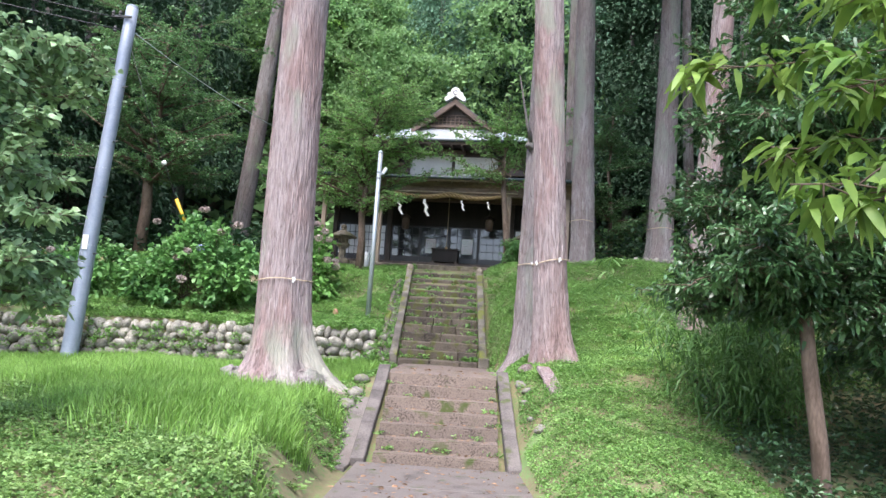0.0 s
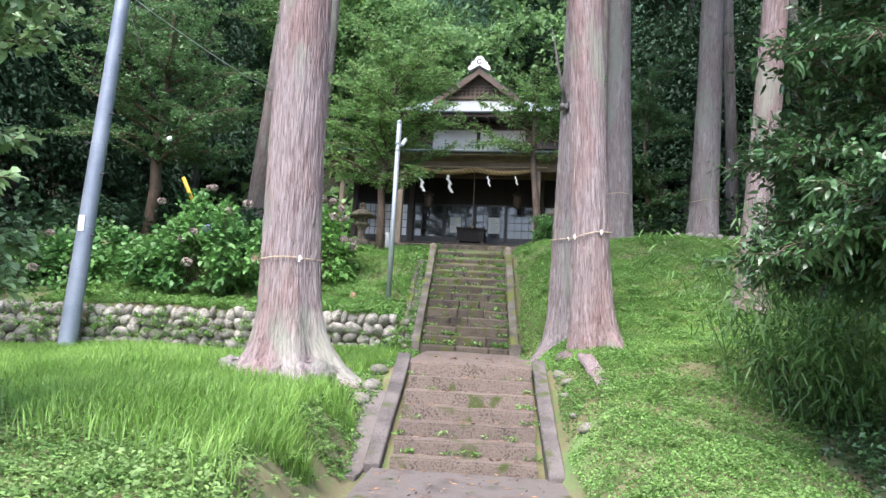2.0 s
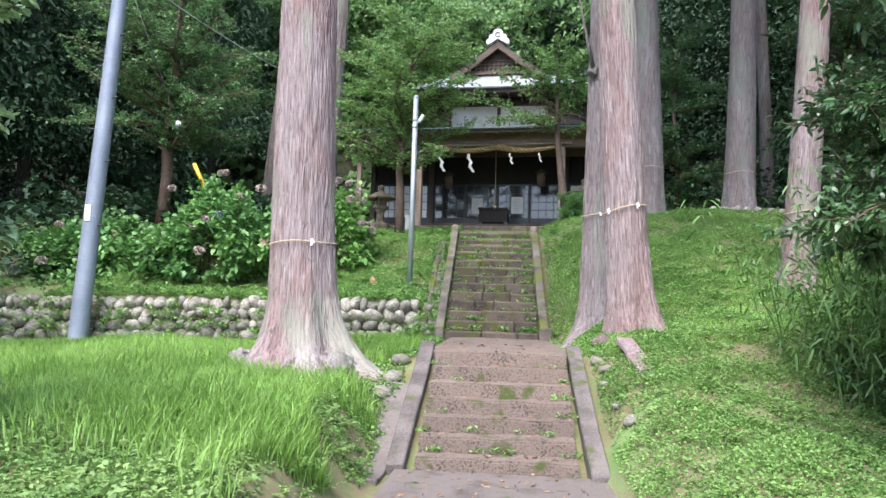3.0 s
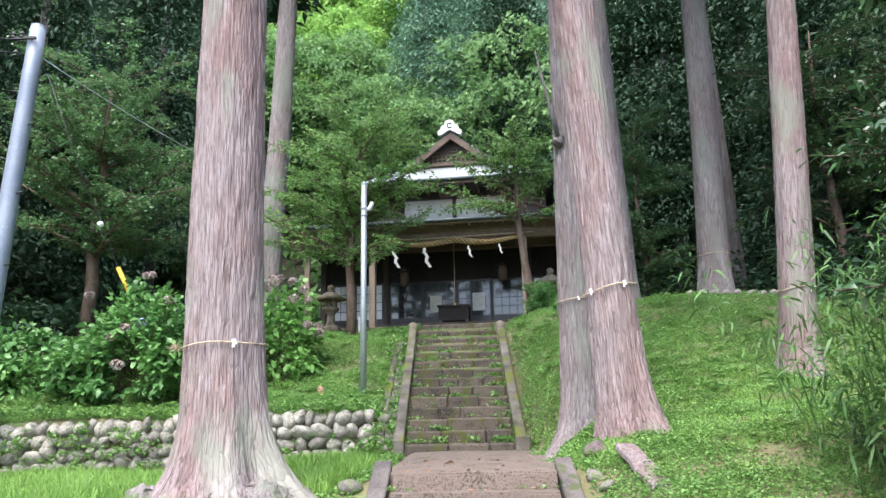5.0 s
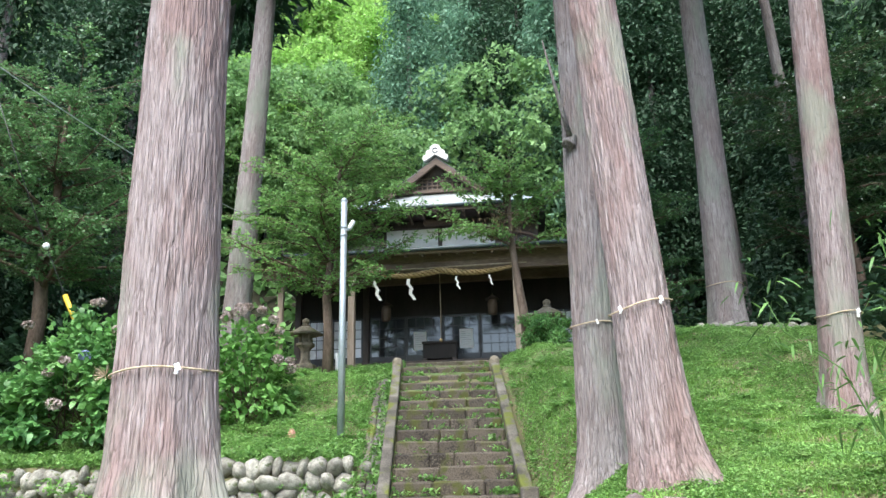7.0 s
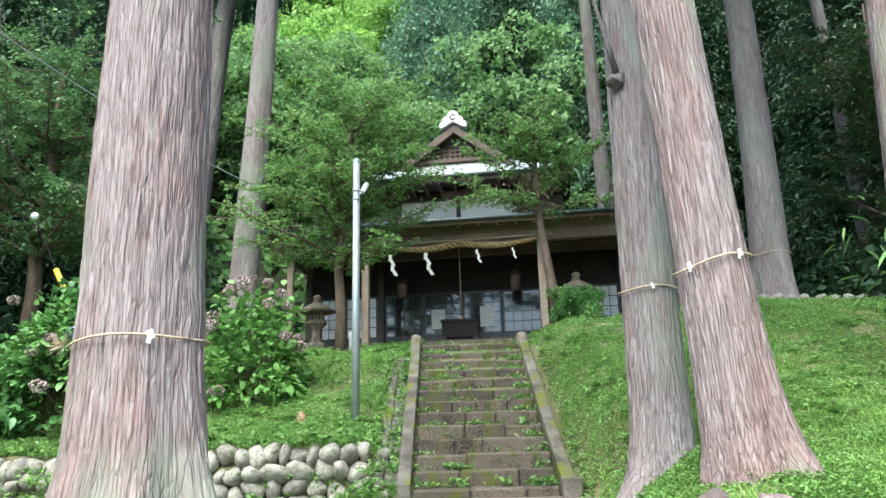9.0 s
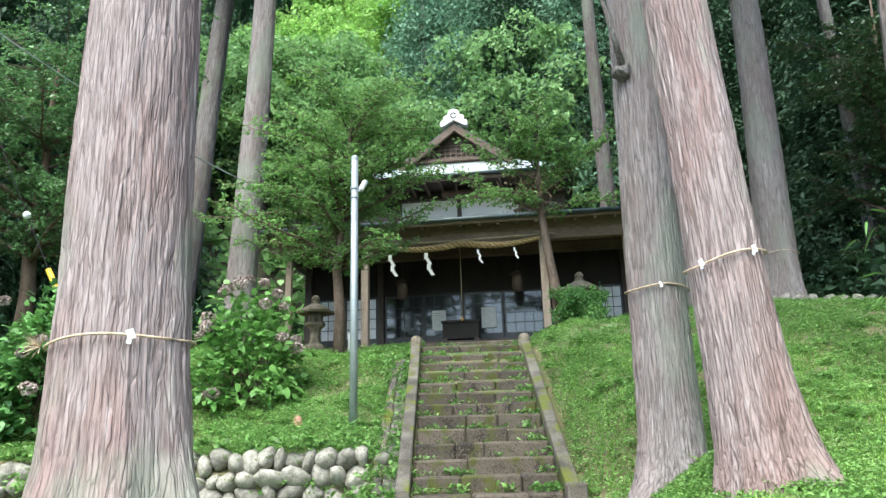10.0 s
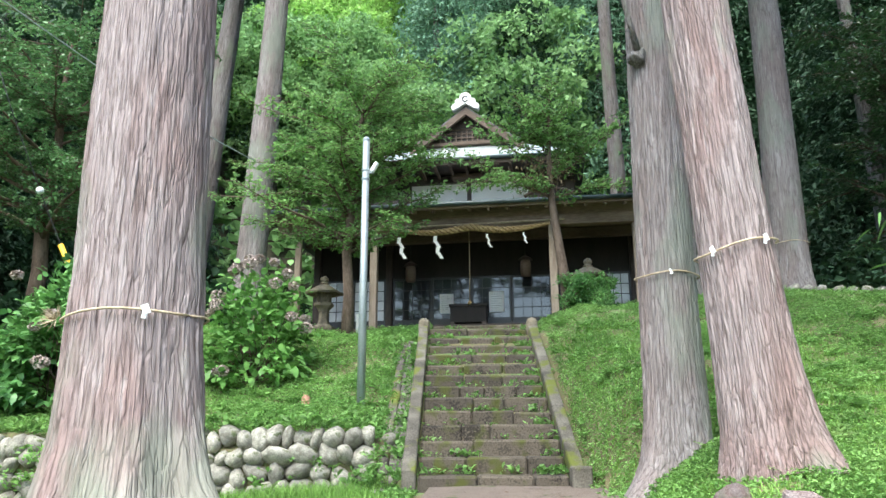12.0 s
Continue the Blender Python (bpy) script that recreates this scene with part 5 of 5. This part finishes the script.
grow("broadleaved_tree", (9.6, 13.2, ground_z(9.6, 13.2)), "dark broadleaved tree at the edge of the woods", [(0, 0, -0.3), (0.1, 0, 1.4), (0.0, 0, 2.8), (-0.15, 0, 4.3), (-0.1, 0, 5.8), (0, 0, 7.4)], [0.16, 0.14, 0.11, 0.08, 0.05, 0.02],
     spread(rg, 40, 0.2, 0.98, 2.6, 0.25), M_LEAF_GLOSSY, 18, twig_len=(0.4, 0.8), leaf_size=(0.08, 0.13), density=13, flat=0.16, crown_label="level sprays of dark leaves")
grow("broadleaved_tree", (5.1, 15.4, ground_z(5.1, 15.4)), "slender green tree between straight cedars", [(0, 0, -0.3), (0.05, 0, 1.2), (0.0, 0, 2.4), (-0.1, 0, 3.6), (0, 0, 4.8), (0, 0, 6.0)], [0.09, 0.08, 0.07, 0.05, 0.03, 0.015],
     spread(rg, 34, 0.12, 0.98, 1.4, 0.2), M_LEAF_SHADE, 19, twig_len=(0.3, 0.55), leaf_size=(0.06, 0.1), density=18, flat=0.2, crown_label="drooping green sprays")
grow("young_tree", (-5.1, -2.6, 0.3), "leafy young tree leaning in from the bank", [(0, 0, -0.2), (0.1, 0, 1.0), (0.15, 0, 2.0), (0.2, 0, 3.0), (0.2, 0, 4.4)], [0.05, 0.045, 0.04, 0.03, 0.015],
     spread(rg, 34, 0.36, 1.0, 1.15, 0.12), M_LEAF_GREY, 16, twig_len=(0.2, 0.4), density=13, leaf_size=(0.08, 0.14), aspect=(0.55, 0.75), droop=0.3, crown_label="soft grey-green leaves")


def build_bamboo(base, n, h, r, seed):
    rng = np.random.default_rng(seed)
    t = thing("bamboo_thicket", "thicket of slender young bamboo with narrow leaves", "bamboo", at=base)
    runs, places, ways = [], [], []
    for _ in range(n):
        x, y = rng.normal(0, r, 2)
        lean = Vector((rng.normal(-0.12, 0.2), rng.normal(-0.15, 0.2), 1)).normalized()
        hh = h * rng.uniform(0.5, 1.1)
        pts = [Vector((x, y, -0.2)) + lean * hh * (k / 6) + Vector((rng.normal(-0.1, 0.15), -0.1, -0.18)) * (k / 6) ** 3 for k in range(7)]
        runs.append((pts, [0.014 - 0.0018 * k for k in range(7)]))
        for k in range(3, 7):
            m = 22
            c = np.array(pts[k])[None] + rng.normal(0, 0.17, (m, 3))
            places.append(c)
            ways.append(rng.normal(0, 0.8, (m, 3)) + np.array([-0.25, -0.25, -0.2]))
    for pts, rad in runs:
        tube("cane", pts, rad, M_LEAF_BAMBOO, t, 6, "thin green cane")
    p = np.concatenate(places)
    w = np.concatenate(ways)
    m = len(p)
    leaves("foliage", p, w, rng.uniform(0.12, 0.24, m), rng.uniform(0.018, 0.03, m), M_LEAF_BAMBOO, t, "narrow hanging leaves", droop=0.3)


build_bamboo((4.4, 1.4, ground_z(4.4, 1.4)), 28, 2.3, 0.4, 31)
build_bamboo((4.5, 0.7, ground_z(4.5, 0.7)), 26, 1.7, 0.5, 32)
build_bamboo((5.6, 2.2, ground_z(5.6, 2.2)), 30, 2.8, 0.6, 33)

# ---------- woods on the hill ----------


def clump_crown(name, n_clumps, per, radius, height, size, rng, cone=False):
    """Foliage in puffs: domes of small leaves over a broad crown, or drooping tufts in tiers up a conifer."""
    idx = np.repeat(np.arange(n_clumps), per)
    m = len(idx)
    if cone:
        u = rng.uniform(0, 1, n_clumps) ** 1.2
        a = rng.uniform(0, 6.28, n_clumps)
        r = radius * (1 - 0.88 * u) * rng.uniform(0.45, 1.08, n_clumps)
        c = np.stack([r * np.cos(a), r * np.sin(a), u * height - 0.35 * r], 1)
        off = rng.normal(0, 1, (m, 3)) * np.array([0.17, 0.17, 0.13]) * radius
        off[:, 2] -= 0.5 * np.hypot(off[:, 0], off[:, 1])
        w = np.stack([np.cos(a), np.sin(a), -0.5 + 0 * a], 1)[idx] * 0.6 + rng.normal(0, 0.55, (m, 3))
    else:
        c = sphere_points(n_clumps, rng)
        c = c * rng.uniform(0.65, 1.08, (n_clumps, 1)) * np.array([radius, radius, height / 2]) + np.array([0, 0, height / 2])
        dome = sphere_points(m, rng)
        dome[:, 2] = np.abs(dome[:, 2]) * 1.1 - 0.25
        puff = radius * rng.uniform(0.16, 0.34, n_clumps)
        off = dome * puff[idx][:, None] * rng.uniform(0.75, 1.08, (m, 1))
        w = dome * 0.5 + rng.normal(0, 0.6, (m, 3)) + np.array([0, 0, -0.15])
    ln = size * rng.uniform(0.6, 1.35, m)
    return leaf_mesh(name, c[idx] + off, w, ln, ln * (0.5 if cone else 0.8), droop=0.2, simple="tri")


def wood_tree(label, mat, seed, cone=False, fine=True):
    rng = np.random.default_rng(seed)
    t = thing("forest_tree", label, "tree", at=(0, 0, -500), group="trees of the wooded hill")
    h = 14.0 if cone else 9.0
    tube("trunk", [(0, 0, -1), (0.1, 0, h * 0.5), (0, 0, h * 0.95)], [0.26, 0.19, 0.05], M_BARK_GREY, t, 8)
    me = clump_crown("crown", 190 if cone else 120, (95 if cone else 150) if fine else 42, 2.5 if cone else 3.3, h * 0.78 if cone else h * 0.78, 0.2 if fine else 0.36, rng, cone)
    me.materials.append(mat)
    crown = new("crown", me)
    crown.parent = t
    crown.matrix_basis = Matrix.Translation((0, 0, h * 0.24))
    return t


DARK, TEAL = "dark conifer in shade colouring on the wooded hill", "bluish green conifer on the wooded hill"
MID, FRESH = "green broadleaved tree on the wooded hill", "bright green broadleaved tree on the wooded hill"
KINDS = {
    "dark": (wood_tree(DARK, M_FAR_DARK, 51, True), wood_tree(DARK, M_FAR_DARK, 52, True, False)),
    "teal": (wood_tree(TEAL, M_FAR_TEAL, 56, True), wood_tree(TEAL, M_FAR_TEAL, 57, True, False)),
    "mid": (wood_tree(MID, M_FAR_MID, 53), wood_tree(MID, M_FAR_MID, 54, False, False)),
    "fresh": (wood_tree(FRESH, M_FAR_BRIGHT, 55), wood_tree(FRESH, M_FAR_BRIGHT, 58, False, False)),
}


def build_woods():
    rng = np.random.default_rng(9)
    spots = []
    for ring, (y0, y1, x0, x1, count) in enumerate(((23, 31, -16, 14, 26), (31, 44, -24, 22, 36), (44, 66, -36, 34, 46))):
        for k in range(count):
            spots.append((x0 + (x1 - x0) * ((k * 0.618 + ring * 0.31) % 1), y0 + (y1 - y0) * ((k * 0.377 + 0.2) % 1), ring))
    # flanks
    for k in range(13):
        spots.append((-13.5 - 7 * ((k * 0.618) % 1), 2 + 22 * ((k * 0.37) % 1), 0))
        spots.append((10.5 + 7 * ((k * 0.618) % 1), 1 + 22 * ((k * 0.41) % 1), 0))
    used = set()
    for x, y, ring in spots:
        u = rng.uniform()
        s = x / (y + 3)
        # side woods take the conifers whose leaf colour holds the canopy shade
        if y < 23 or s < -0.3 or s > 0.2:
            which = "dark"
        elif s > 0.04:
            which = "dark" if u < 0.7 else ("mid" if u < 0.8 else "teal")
        # mid-hill trees take the greens lightened for haze
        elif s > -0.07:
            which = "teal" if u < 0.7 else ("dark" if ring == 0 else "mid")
        else:
            which = "fresh" if u < (0.4 if ring == 0 else 0.65) else "mid"
        pick = (which, 0 if ring < 2 and y >= 5 else 1)
        sc = rng.uniform(0.8, 1.25)
        m = pose(x, y, ground_z(x, y) - 0.3, 0, 0, rng.uniform(0, 360))
        source = KINDS[pick[0]][pick[1]]
        if pick in used:
            ob = copy_thing(source, m)
        else:
            ob = source
            ob.matrix_basis = m
            used.add(pick)
        ob.scale = (sc, sc, sc * rng.uniform(0.9, 1.15))
    for name, pair in KINDS.items():
        for k, ob in enumerate(pair):
            if (name, k) not in used:
                ob.matrix_basis = pose(-30 + 4 * k, 60, ground_z(-30 + 4 * k, 60) - 0.3)


build_woods()
for x, y, h, r, dx in ((4.3, 19.5, 15, 0.28, -0.2), (8.2, 16.5, 16, 0.2, -0.5), (9.7, 15.0, 16, 0.18, -0.4)):
    build_trunk("conifer_tree", (x, y, ground_z(x, y)), (x + dx, y, ground_z(x, y) + h), (r * 1.5, r, r * 0.6), "straight grey conifer at the edge of the woods", M_CEDAR_GREY, "tree", sides=40, rings=50, seed=abs(x) + y, ridges=0.012)

# ---------- undergrowth behind and beside ----------


def cover(name, label, x0, x1, y0, y1, n, size, mat, seed, tall=0.08, keep=None, upright=0.5, aspect=0.6):
    """Low leaves scattered over the ground in loose tufts."""
    rng = np.random.default_rng(seed)
    x, y = rng.uniform(x0, x1, n), rng.uniform(y0, y1, n)
    tuft = np.sin(3.1 * x + 1.7 * np.sin(2.3 * y)) * np.sin(2.7 * y + 1.3 * np.sin(1.9 * x))
    ok = rng.uniform(-1.5, 0.6, n) < tuft
    if keep is not None:
        ok &= keep(x, y)
    x, y, tuft = x[ok], y[ok], tuft[ok]
    m = len(x)
    z = ground_height(x, y) + rng.uniform(0, 1, m) * tall * (0.7 + 0.5 * tuft)
    w = rng.normal(0, 0.8, (m, 3))
    w[:, 2] = np.abs(w[:, 2]) * upright + 0.1
    ln = size * rng.uniform(0.6, 1.4, m)
    ob = leaves(name, np.stack([x, y, z], 1), w, ln, ln * aspect, mat, None, label, droop=0.3, simple=True)
    tagged(ob, label, "ground cover", kind="stuff")


def off_stairs(x, y):
    low = (y < 2.6) & (x > -1.2) & (x < 1.16)
    up = (y > 6.0) & (y < 10.7) & (x > -1.32) & (x < 0.86)
    land = (y >= 2.4) & (y <= 6.2) & (x > -0.85) & (x < 0.8)
    return ~(low | up | land)


def blades(name, label, x0, x1, y0, y1, n, height, mat, seed, keep):
    rng = np.random.default_rng(seed)
    x, y = rng.uniform(x0, x1, n), rng.uniform(y0, y1, n)
    ok = keep(x, y)
    x, y = x[ok], y[ok]
    m = len(x)
    p = np.stack([x, y, ground_height(x, y) - 0.02], 1)
    a = rng.uniform(0, 6.28, m)
    lean = rng.uniform(0.1, 0.55, m)
    d = np.stack([np.cos(a) * lean, np.sin(a) * lean, np.ones(m)], 1) + 0.12 * np.stack([np.sin(1.3 * x + y), np.cos(1.7 * y), 0 * x], 1)
    h = (height * rng.uniform(0.5, 1.2, m))[:, None]
    side = np.stack([-np.sin(a), np.cos(a), 0 * a], 1) * (0.004 + 0.004 * rng.uniform(0, 1, (m, 1)))
    mid = p + d * h * 0.6
    tip = p + d * h * 0.95 + np.stack([np.cos(a), np.sin(a), -0.5 + 0 * a], 1) * h * 0.25 * lean[:, None] * 2
    v = np.stack([p - side, p + side, mid - side * 0.8, mid + side * 0.8, tip], 1).reshape(-1, 3)
    k = np.arange(m)[:, None] * 5
    tri = np.concatenate([k + np.array([[0, 1, 3]]), k + np.array([[0, 3, 2]]), k + np.array([[2, 3, 4]])], 1).reshape(-1, 3)
    me = raw_mesh(name, v, tri)
    me.materials.append(mat)
    tagged(new(name, me), label, "grass", kind="stuff")


def meadow_edge(x):
    return -1.5 - 0.8 * (x + 3.5) + 0.35 * np.sin(2 * x)


blades("meadow_grass", "tall bright green grass on the bank", -12, -1.35, -4.0, 6.5, 190000, 0.32, M_GRASS, 61, lambda x, y: (y > meadow_edge(x) + RNG.normal(0, 0.4, len(x))) & (x < -1.6 + 0.25 * np.sin(3 * y)) & (((x + 2.7) ** 2 + (y - 2.1) ** 2) > 0.8))
blades("bank_grass", "soft green grass round the cedars", 0.75, 4.5, 2.2, 9.5, 26000, 0.11, M_GRASS, 62, lambda x, y: (x > 0.85 + 0.2 * np.sin(3 * y)) & off_stairs(x, y))
cover("ground_cover", "low creeping green plants on the lower bank", -9, -1.05, -9, 3.2, 190000, 0.055, M_COVER_LOW, 63, 0.12, lambda x, y: (x < -1.18 + 0.1 * np.sin(4 * y)) & (y < meadow_edge(x) + 0.5))
cover("ground_cover", "low creeping green plants on the lower slope", 1.1, 7.0, -8, 4.5, 230000, 0.038, M_COVER, 64, 0.11, lambda x, y: off_stairs(x, y) & (x > 1.14 + 0.04 * np.sin(5 * y)) & ((x < 3.9 + 0.3 * np.sin(2 * y)) | (y > 1.8)))
cover("ground_cover", "ferny green plants on the upper slope", 0.8, 7.5, 2.5, 12.6, 230000, 0.036, M_COVER_FERN, 65, 0.11, off_stairs, 0.3)
cover("ground_cover", "ferny green plants above the boulder wall", -9.5, -1.25, 6.9, 13, 210000, 0.04, M_COVER_FERN, 66, 0.12, off_stairs, 0.3)
cover("ground_cover", "green weeds below the boulder wall", -2.3, -1.08, -1.0, 6.6, 22000, 0.05, M_COVER, 67, 0.12, off_stairs)

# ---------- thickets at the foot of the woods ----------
# the near-black thickets carry woodland shade in their leaf colour
cover("undergrowth", "leafy thicket coloured dark for the shade below the wooded hill", -30, -10.2, 5, 26, 26000, 0.26, M_FAR_DARK, 71, 1.3, None, 0.6)
cover("undergrowth", "leafy thicket coloured dark for the shade below the wooded hill", -12, -5.0, 12.5, 26, 12000, 0.25, M_FAR_DARK, 72, 1.0, None, 0.6)
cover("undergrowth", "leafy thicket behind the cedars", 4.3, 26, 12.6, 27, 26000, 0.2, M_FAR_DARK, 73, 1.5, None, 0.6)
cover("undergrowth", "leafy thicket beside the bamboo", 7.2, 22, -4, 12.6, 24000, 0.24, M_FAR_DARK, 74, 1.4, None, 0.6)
cover("hill_undergrowth", "leafy undergrowth on the wooded hill", -45, 45, 24, 70, 60000, 0.8, M_FAR_MID, 75, 1.5, None, 0.6)


# weeds in the joints of both flights
def build_weeds(name, label, spots, size, seed):
    rng = np.random.default_rng(seed)
    p, w, s = [], [], []
    for x, y, z in spots:
        m, f = rng.integers(6, 22), rng.uniform(0.5, 1.5)
        c = np.array([x, y, z]) + rng.normal(0, 1, (m, 3)) * np.array([0.05, 0.025, 0.0]) * f
        c[:, 2] += rng.uniform(0, 0.9, m) * size * f
        p.append(c)
        d = rng.normal(0, 0.6, (m, 3))
        d[:, 2] = np.abs(d[:, 2]) + 0.3
        d[:, 1] -= 0.2
        w.append(d)
        s.append(np.full(m, size * f))
    p, w, s = np.concatenate(p), np.concatenate(w), np.concatenate(s)
    n = len(p)
    ln = s * rng.uniform(0.5, 1.4, n)
    tagged(leaves(name, p, w, ln, ln * rng.uniform(0.2, 0.5, n), M_COVER, None, label, droop=0.35), label, "weeds", kind="stuff")


wr = np.random.default_rng(81)
up = pose(-0.22, 6.0, 0, 0, 0, 1.2)
spots = []
for k in range(210):
    i = wr.integers(0, 13)
    x = wr.uniform(-0.85, 0.85) if wr.uniform() < 0.5 else wr.choice([-0.8, 0.72, 0.8]) + wr.normal(0, 0.08)
    spots.append(up @ Vector((x, i * 0.362 + wr.uniform(0.22, 0.36), 1.09 + (i + 1) * 0.191 - 0.01)))
for k in range(170):
    v = wr.uniform(0.1, 4.2)
    spots.append(up @ Vector((wr.choice([-1.12, -1.4, -1.06]) + wr.normal(0, 0.03), v, 1.16 + v / 0.362 * 0.191)))
build_weeds("step_weeds", "small green weeds rooted in the joints of mossy steps", spots, 0.075, 82)
spots = [(wr.uniform(-0.8, 0.8) if wr.uniform() < 0.6 else wr.choice([-0.84, 0.82]), i * 0.305 + 0.29, 0.11 + 0.163 * i) for i in wr.integers(0, 6, 34)]
build_weeds("step_weeds", "small green weeds rooted in the lower steps", spots, 0.05, 83)
spots = [(x - wr.uniform(0, 9), 6.55 + wr.normal(0, 0.05), wr.uniform(0.95, 1.85)) for x in [-1.7] * 60] + [(-4.6 - wr.uniform(0, 7), 6.5 + wr.normal(0, 0.05), wr.uniform(0.75, 1.6)) for x in range(240)] + [(wr.uniform(-1.95, -1.4), wr.uniform(6.3, 7.1), ground_z(-1.6, 6.7) + wr.uniform(-0.1, 0.3)) for x in range(70)]
build_weeds("wall_weeds", "small plants growing between wall boulders", spots, 0.08, 84)
spots = [(-1.8 - wr.uniform(0, 10.3), 6.8 + wr.normal(0, 0.06), 1.84 + wr.normal(0, 0.03)) for x in range(240)]
build_weeds("wall_weeds", "green plants hanging over the boulder wall", spots, 0.09, 85)


def build_litter(name, label, x0, x1, places, seed, n):
    rng = np.random.default_rng(seed)
    p, w = [], []
    for k in range(n):
        y0, y1, z = places[rng.integers(0, len(places))]
        p.append((rng.uniform(x0, x1), rng.uniform(y0, y1), z + 0.006))
        a = rng.uniform(0, 6.28)
        w.append((math.cos(a), math.sin(a), 0.05))
    ln = rng.uniform(0.02, 0.09, n)
    tagged(leaves(name, p, w, ln, ln * rng.uniform(0.1, 0.5, n), M_LITTER, None, label, droop=0.0), label, "litter", kind="stuff")


M_LITTER = material("dry_brown_litter", ((0.10, 0.05, 0.03), (0.30, 0.19, 0.11)), scale=8, rough=0.9, bump=0, island=0.4)
build_litter("fallen_twigs", "dry reddish cedar twigs and leaves on the path", -1.0, 1.1, [(-9, 0.0, 0.0), (-2.5, 0.0, 0.0)], 91, 420)
build_litter("fallen_twigs", "dry brown leaves on the lower steps", -0.8, 0.8, [(i * 0.31 + 0.05, i * 0.31 + 0.3, 0.115 + 0.163 * i) for i in range(7)] + [(2.2, 5.8, 1.13)] * 4, 92, 420)


def build_ferns(name, label, x0, x1, y0, y1, n, seed, size, mat=M_COVER_FERN):
    """Tufts of arching fronds among the low plants."""
    rng = np.random.default_rng(seed)
    p, w, s = [], [], []
    for _ in range(n):
        x, y = rng.uniform(x0, x1), rng.uniform(y0, y1)
        if not off_stairs(np.array(x), np.array(y)):
            continue
        z, k = ground_z(x, y), rng.integers(6, 14)
        a = rng.uniform(0, 6.28, k)
        f = size * rng.uniform(0.5, 1.3)
        for i in range(k):
            d = np.array([math.cos(a[i]), math.sin(a[i]), rng.uniform(0.5, 1.3)])
            for j in range(4):
                u = 0.25 + 0.25 * j
                q = np.array([x, y, z]) + d * f * u * np.array([1, 1, 1 - 0.4 * u])
                for sg in (-1, 1):
                    p.append(q)
                    w.append(d * 0.6 + sg * np.array([-d[1], d[0], 0.1]))
                    s.append(f * 0.5 * (1.15 - u * 0.7))
    s = np.array(s)
    tagged(leaves(name, p, w, s, s * 0.34, mat, None, label, droop=0.3), label, "ferns", kind="stuff")


build_ferns("ferns", "tufts of bright fern above the boulder wall", -9, -1.45, 6.95, 12.5, 420, 101, 0.2)
build_ferns("ferns", "tufts of bright fern on the slope by the steps", 0.95, 6.5, 5.2, 12.3, 380, 102, 0.17)
build_ferns("ferns", "small weeds and ferns on the lower slope", 1.3, 3.6, -6.5, 5.2, 360, 103, 0.13, M_COVER_LOW)
build_ferns("ferns", "small weeds and ferns on the lower bank", -5.5, -1.25, -7.0, 0.0, 420, 104, 0.15, M_COVER_LOW)

cover("undergrowth", "dark glossy undergrowth beneath the evergreen", 3.75, 8.5, -6.5, 2.2, 24000, 0.1, M_LEAF_GLOSSY, 76, 0.45, None, 0.5, 0.4)

# row of stones before the far cedar
for k in range(9):
    x = 5.1 + 0.27 * k
    tagged(boulder("edging_stone", (x, 11.25 + random.uniform(-0.06, 0.06), ground_z(x, 11.25) + 0.07), (random.uniform(0.24, 0.34), 0.22, random.uniform(0.18, 0.24))), "mossy edging stone before a cedar", "stone", "edging stones")

# dead snag and knots on the twin trunks
twin = TREES[2]
base = Vector(CEDARS[2][1])
tube("dead_branch", [Vector((1.4, 4.6, 5.75)) - base, Vector((1.3, 4.5, 6.1)) - base, Vector((1.2, 4.48, 6.6)) - base, Vector((1.1, 4.45, 7.1)) - base], [0.04, 0.03, 0.02, 0.008], M_BARK_GREY, twin, 7, "bare broken branch")
bm = bmesh.new()
bmesh.ops.create_icosphere(bm, subdivisions=3, radius=0.1, matrix=Matrix.Translation(Vector((1.4, 4.66, 5.7)) - base))
for v in bm.verts:
    v.co += noise.noise_vector(v.co * 9) * 0.05
part("knot", bm, M_BARK_GREY, twin, "rough grey burl", True)
big = TREES[0]
base = Vector(CEDARS[0][1])
for px, py, pz, r in ((0.55, -0.5, 0.0, 0.2), (0.78, -0.25, -0.02, 0.17), (-0.6, -0.45, 0.0, 0.18), (0.2, -0.72, -0.02, 0.16)):
    bm = bmesh.new()
    bmesh.ops.create_icosphere(bm, subdivisions=4, radius=1.0)
    for v in bm.verts:
        v.co = Vector((v.co.x * r * 1.5, v.co.y * r * 1.2, v.co.z * r * 1.3)) + noise.noise_vector(v.co * 3 + Vector((px, py, 0))) * 0.07 + Vector((px, py, pz))
    part("root", bm, M_BARK, big, "gnarled grey surface root", True)
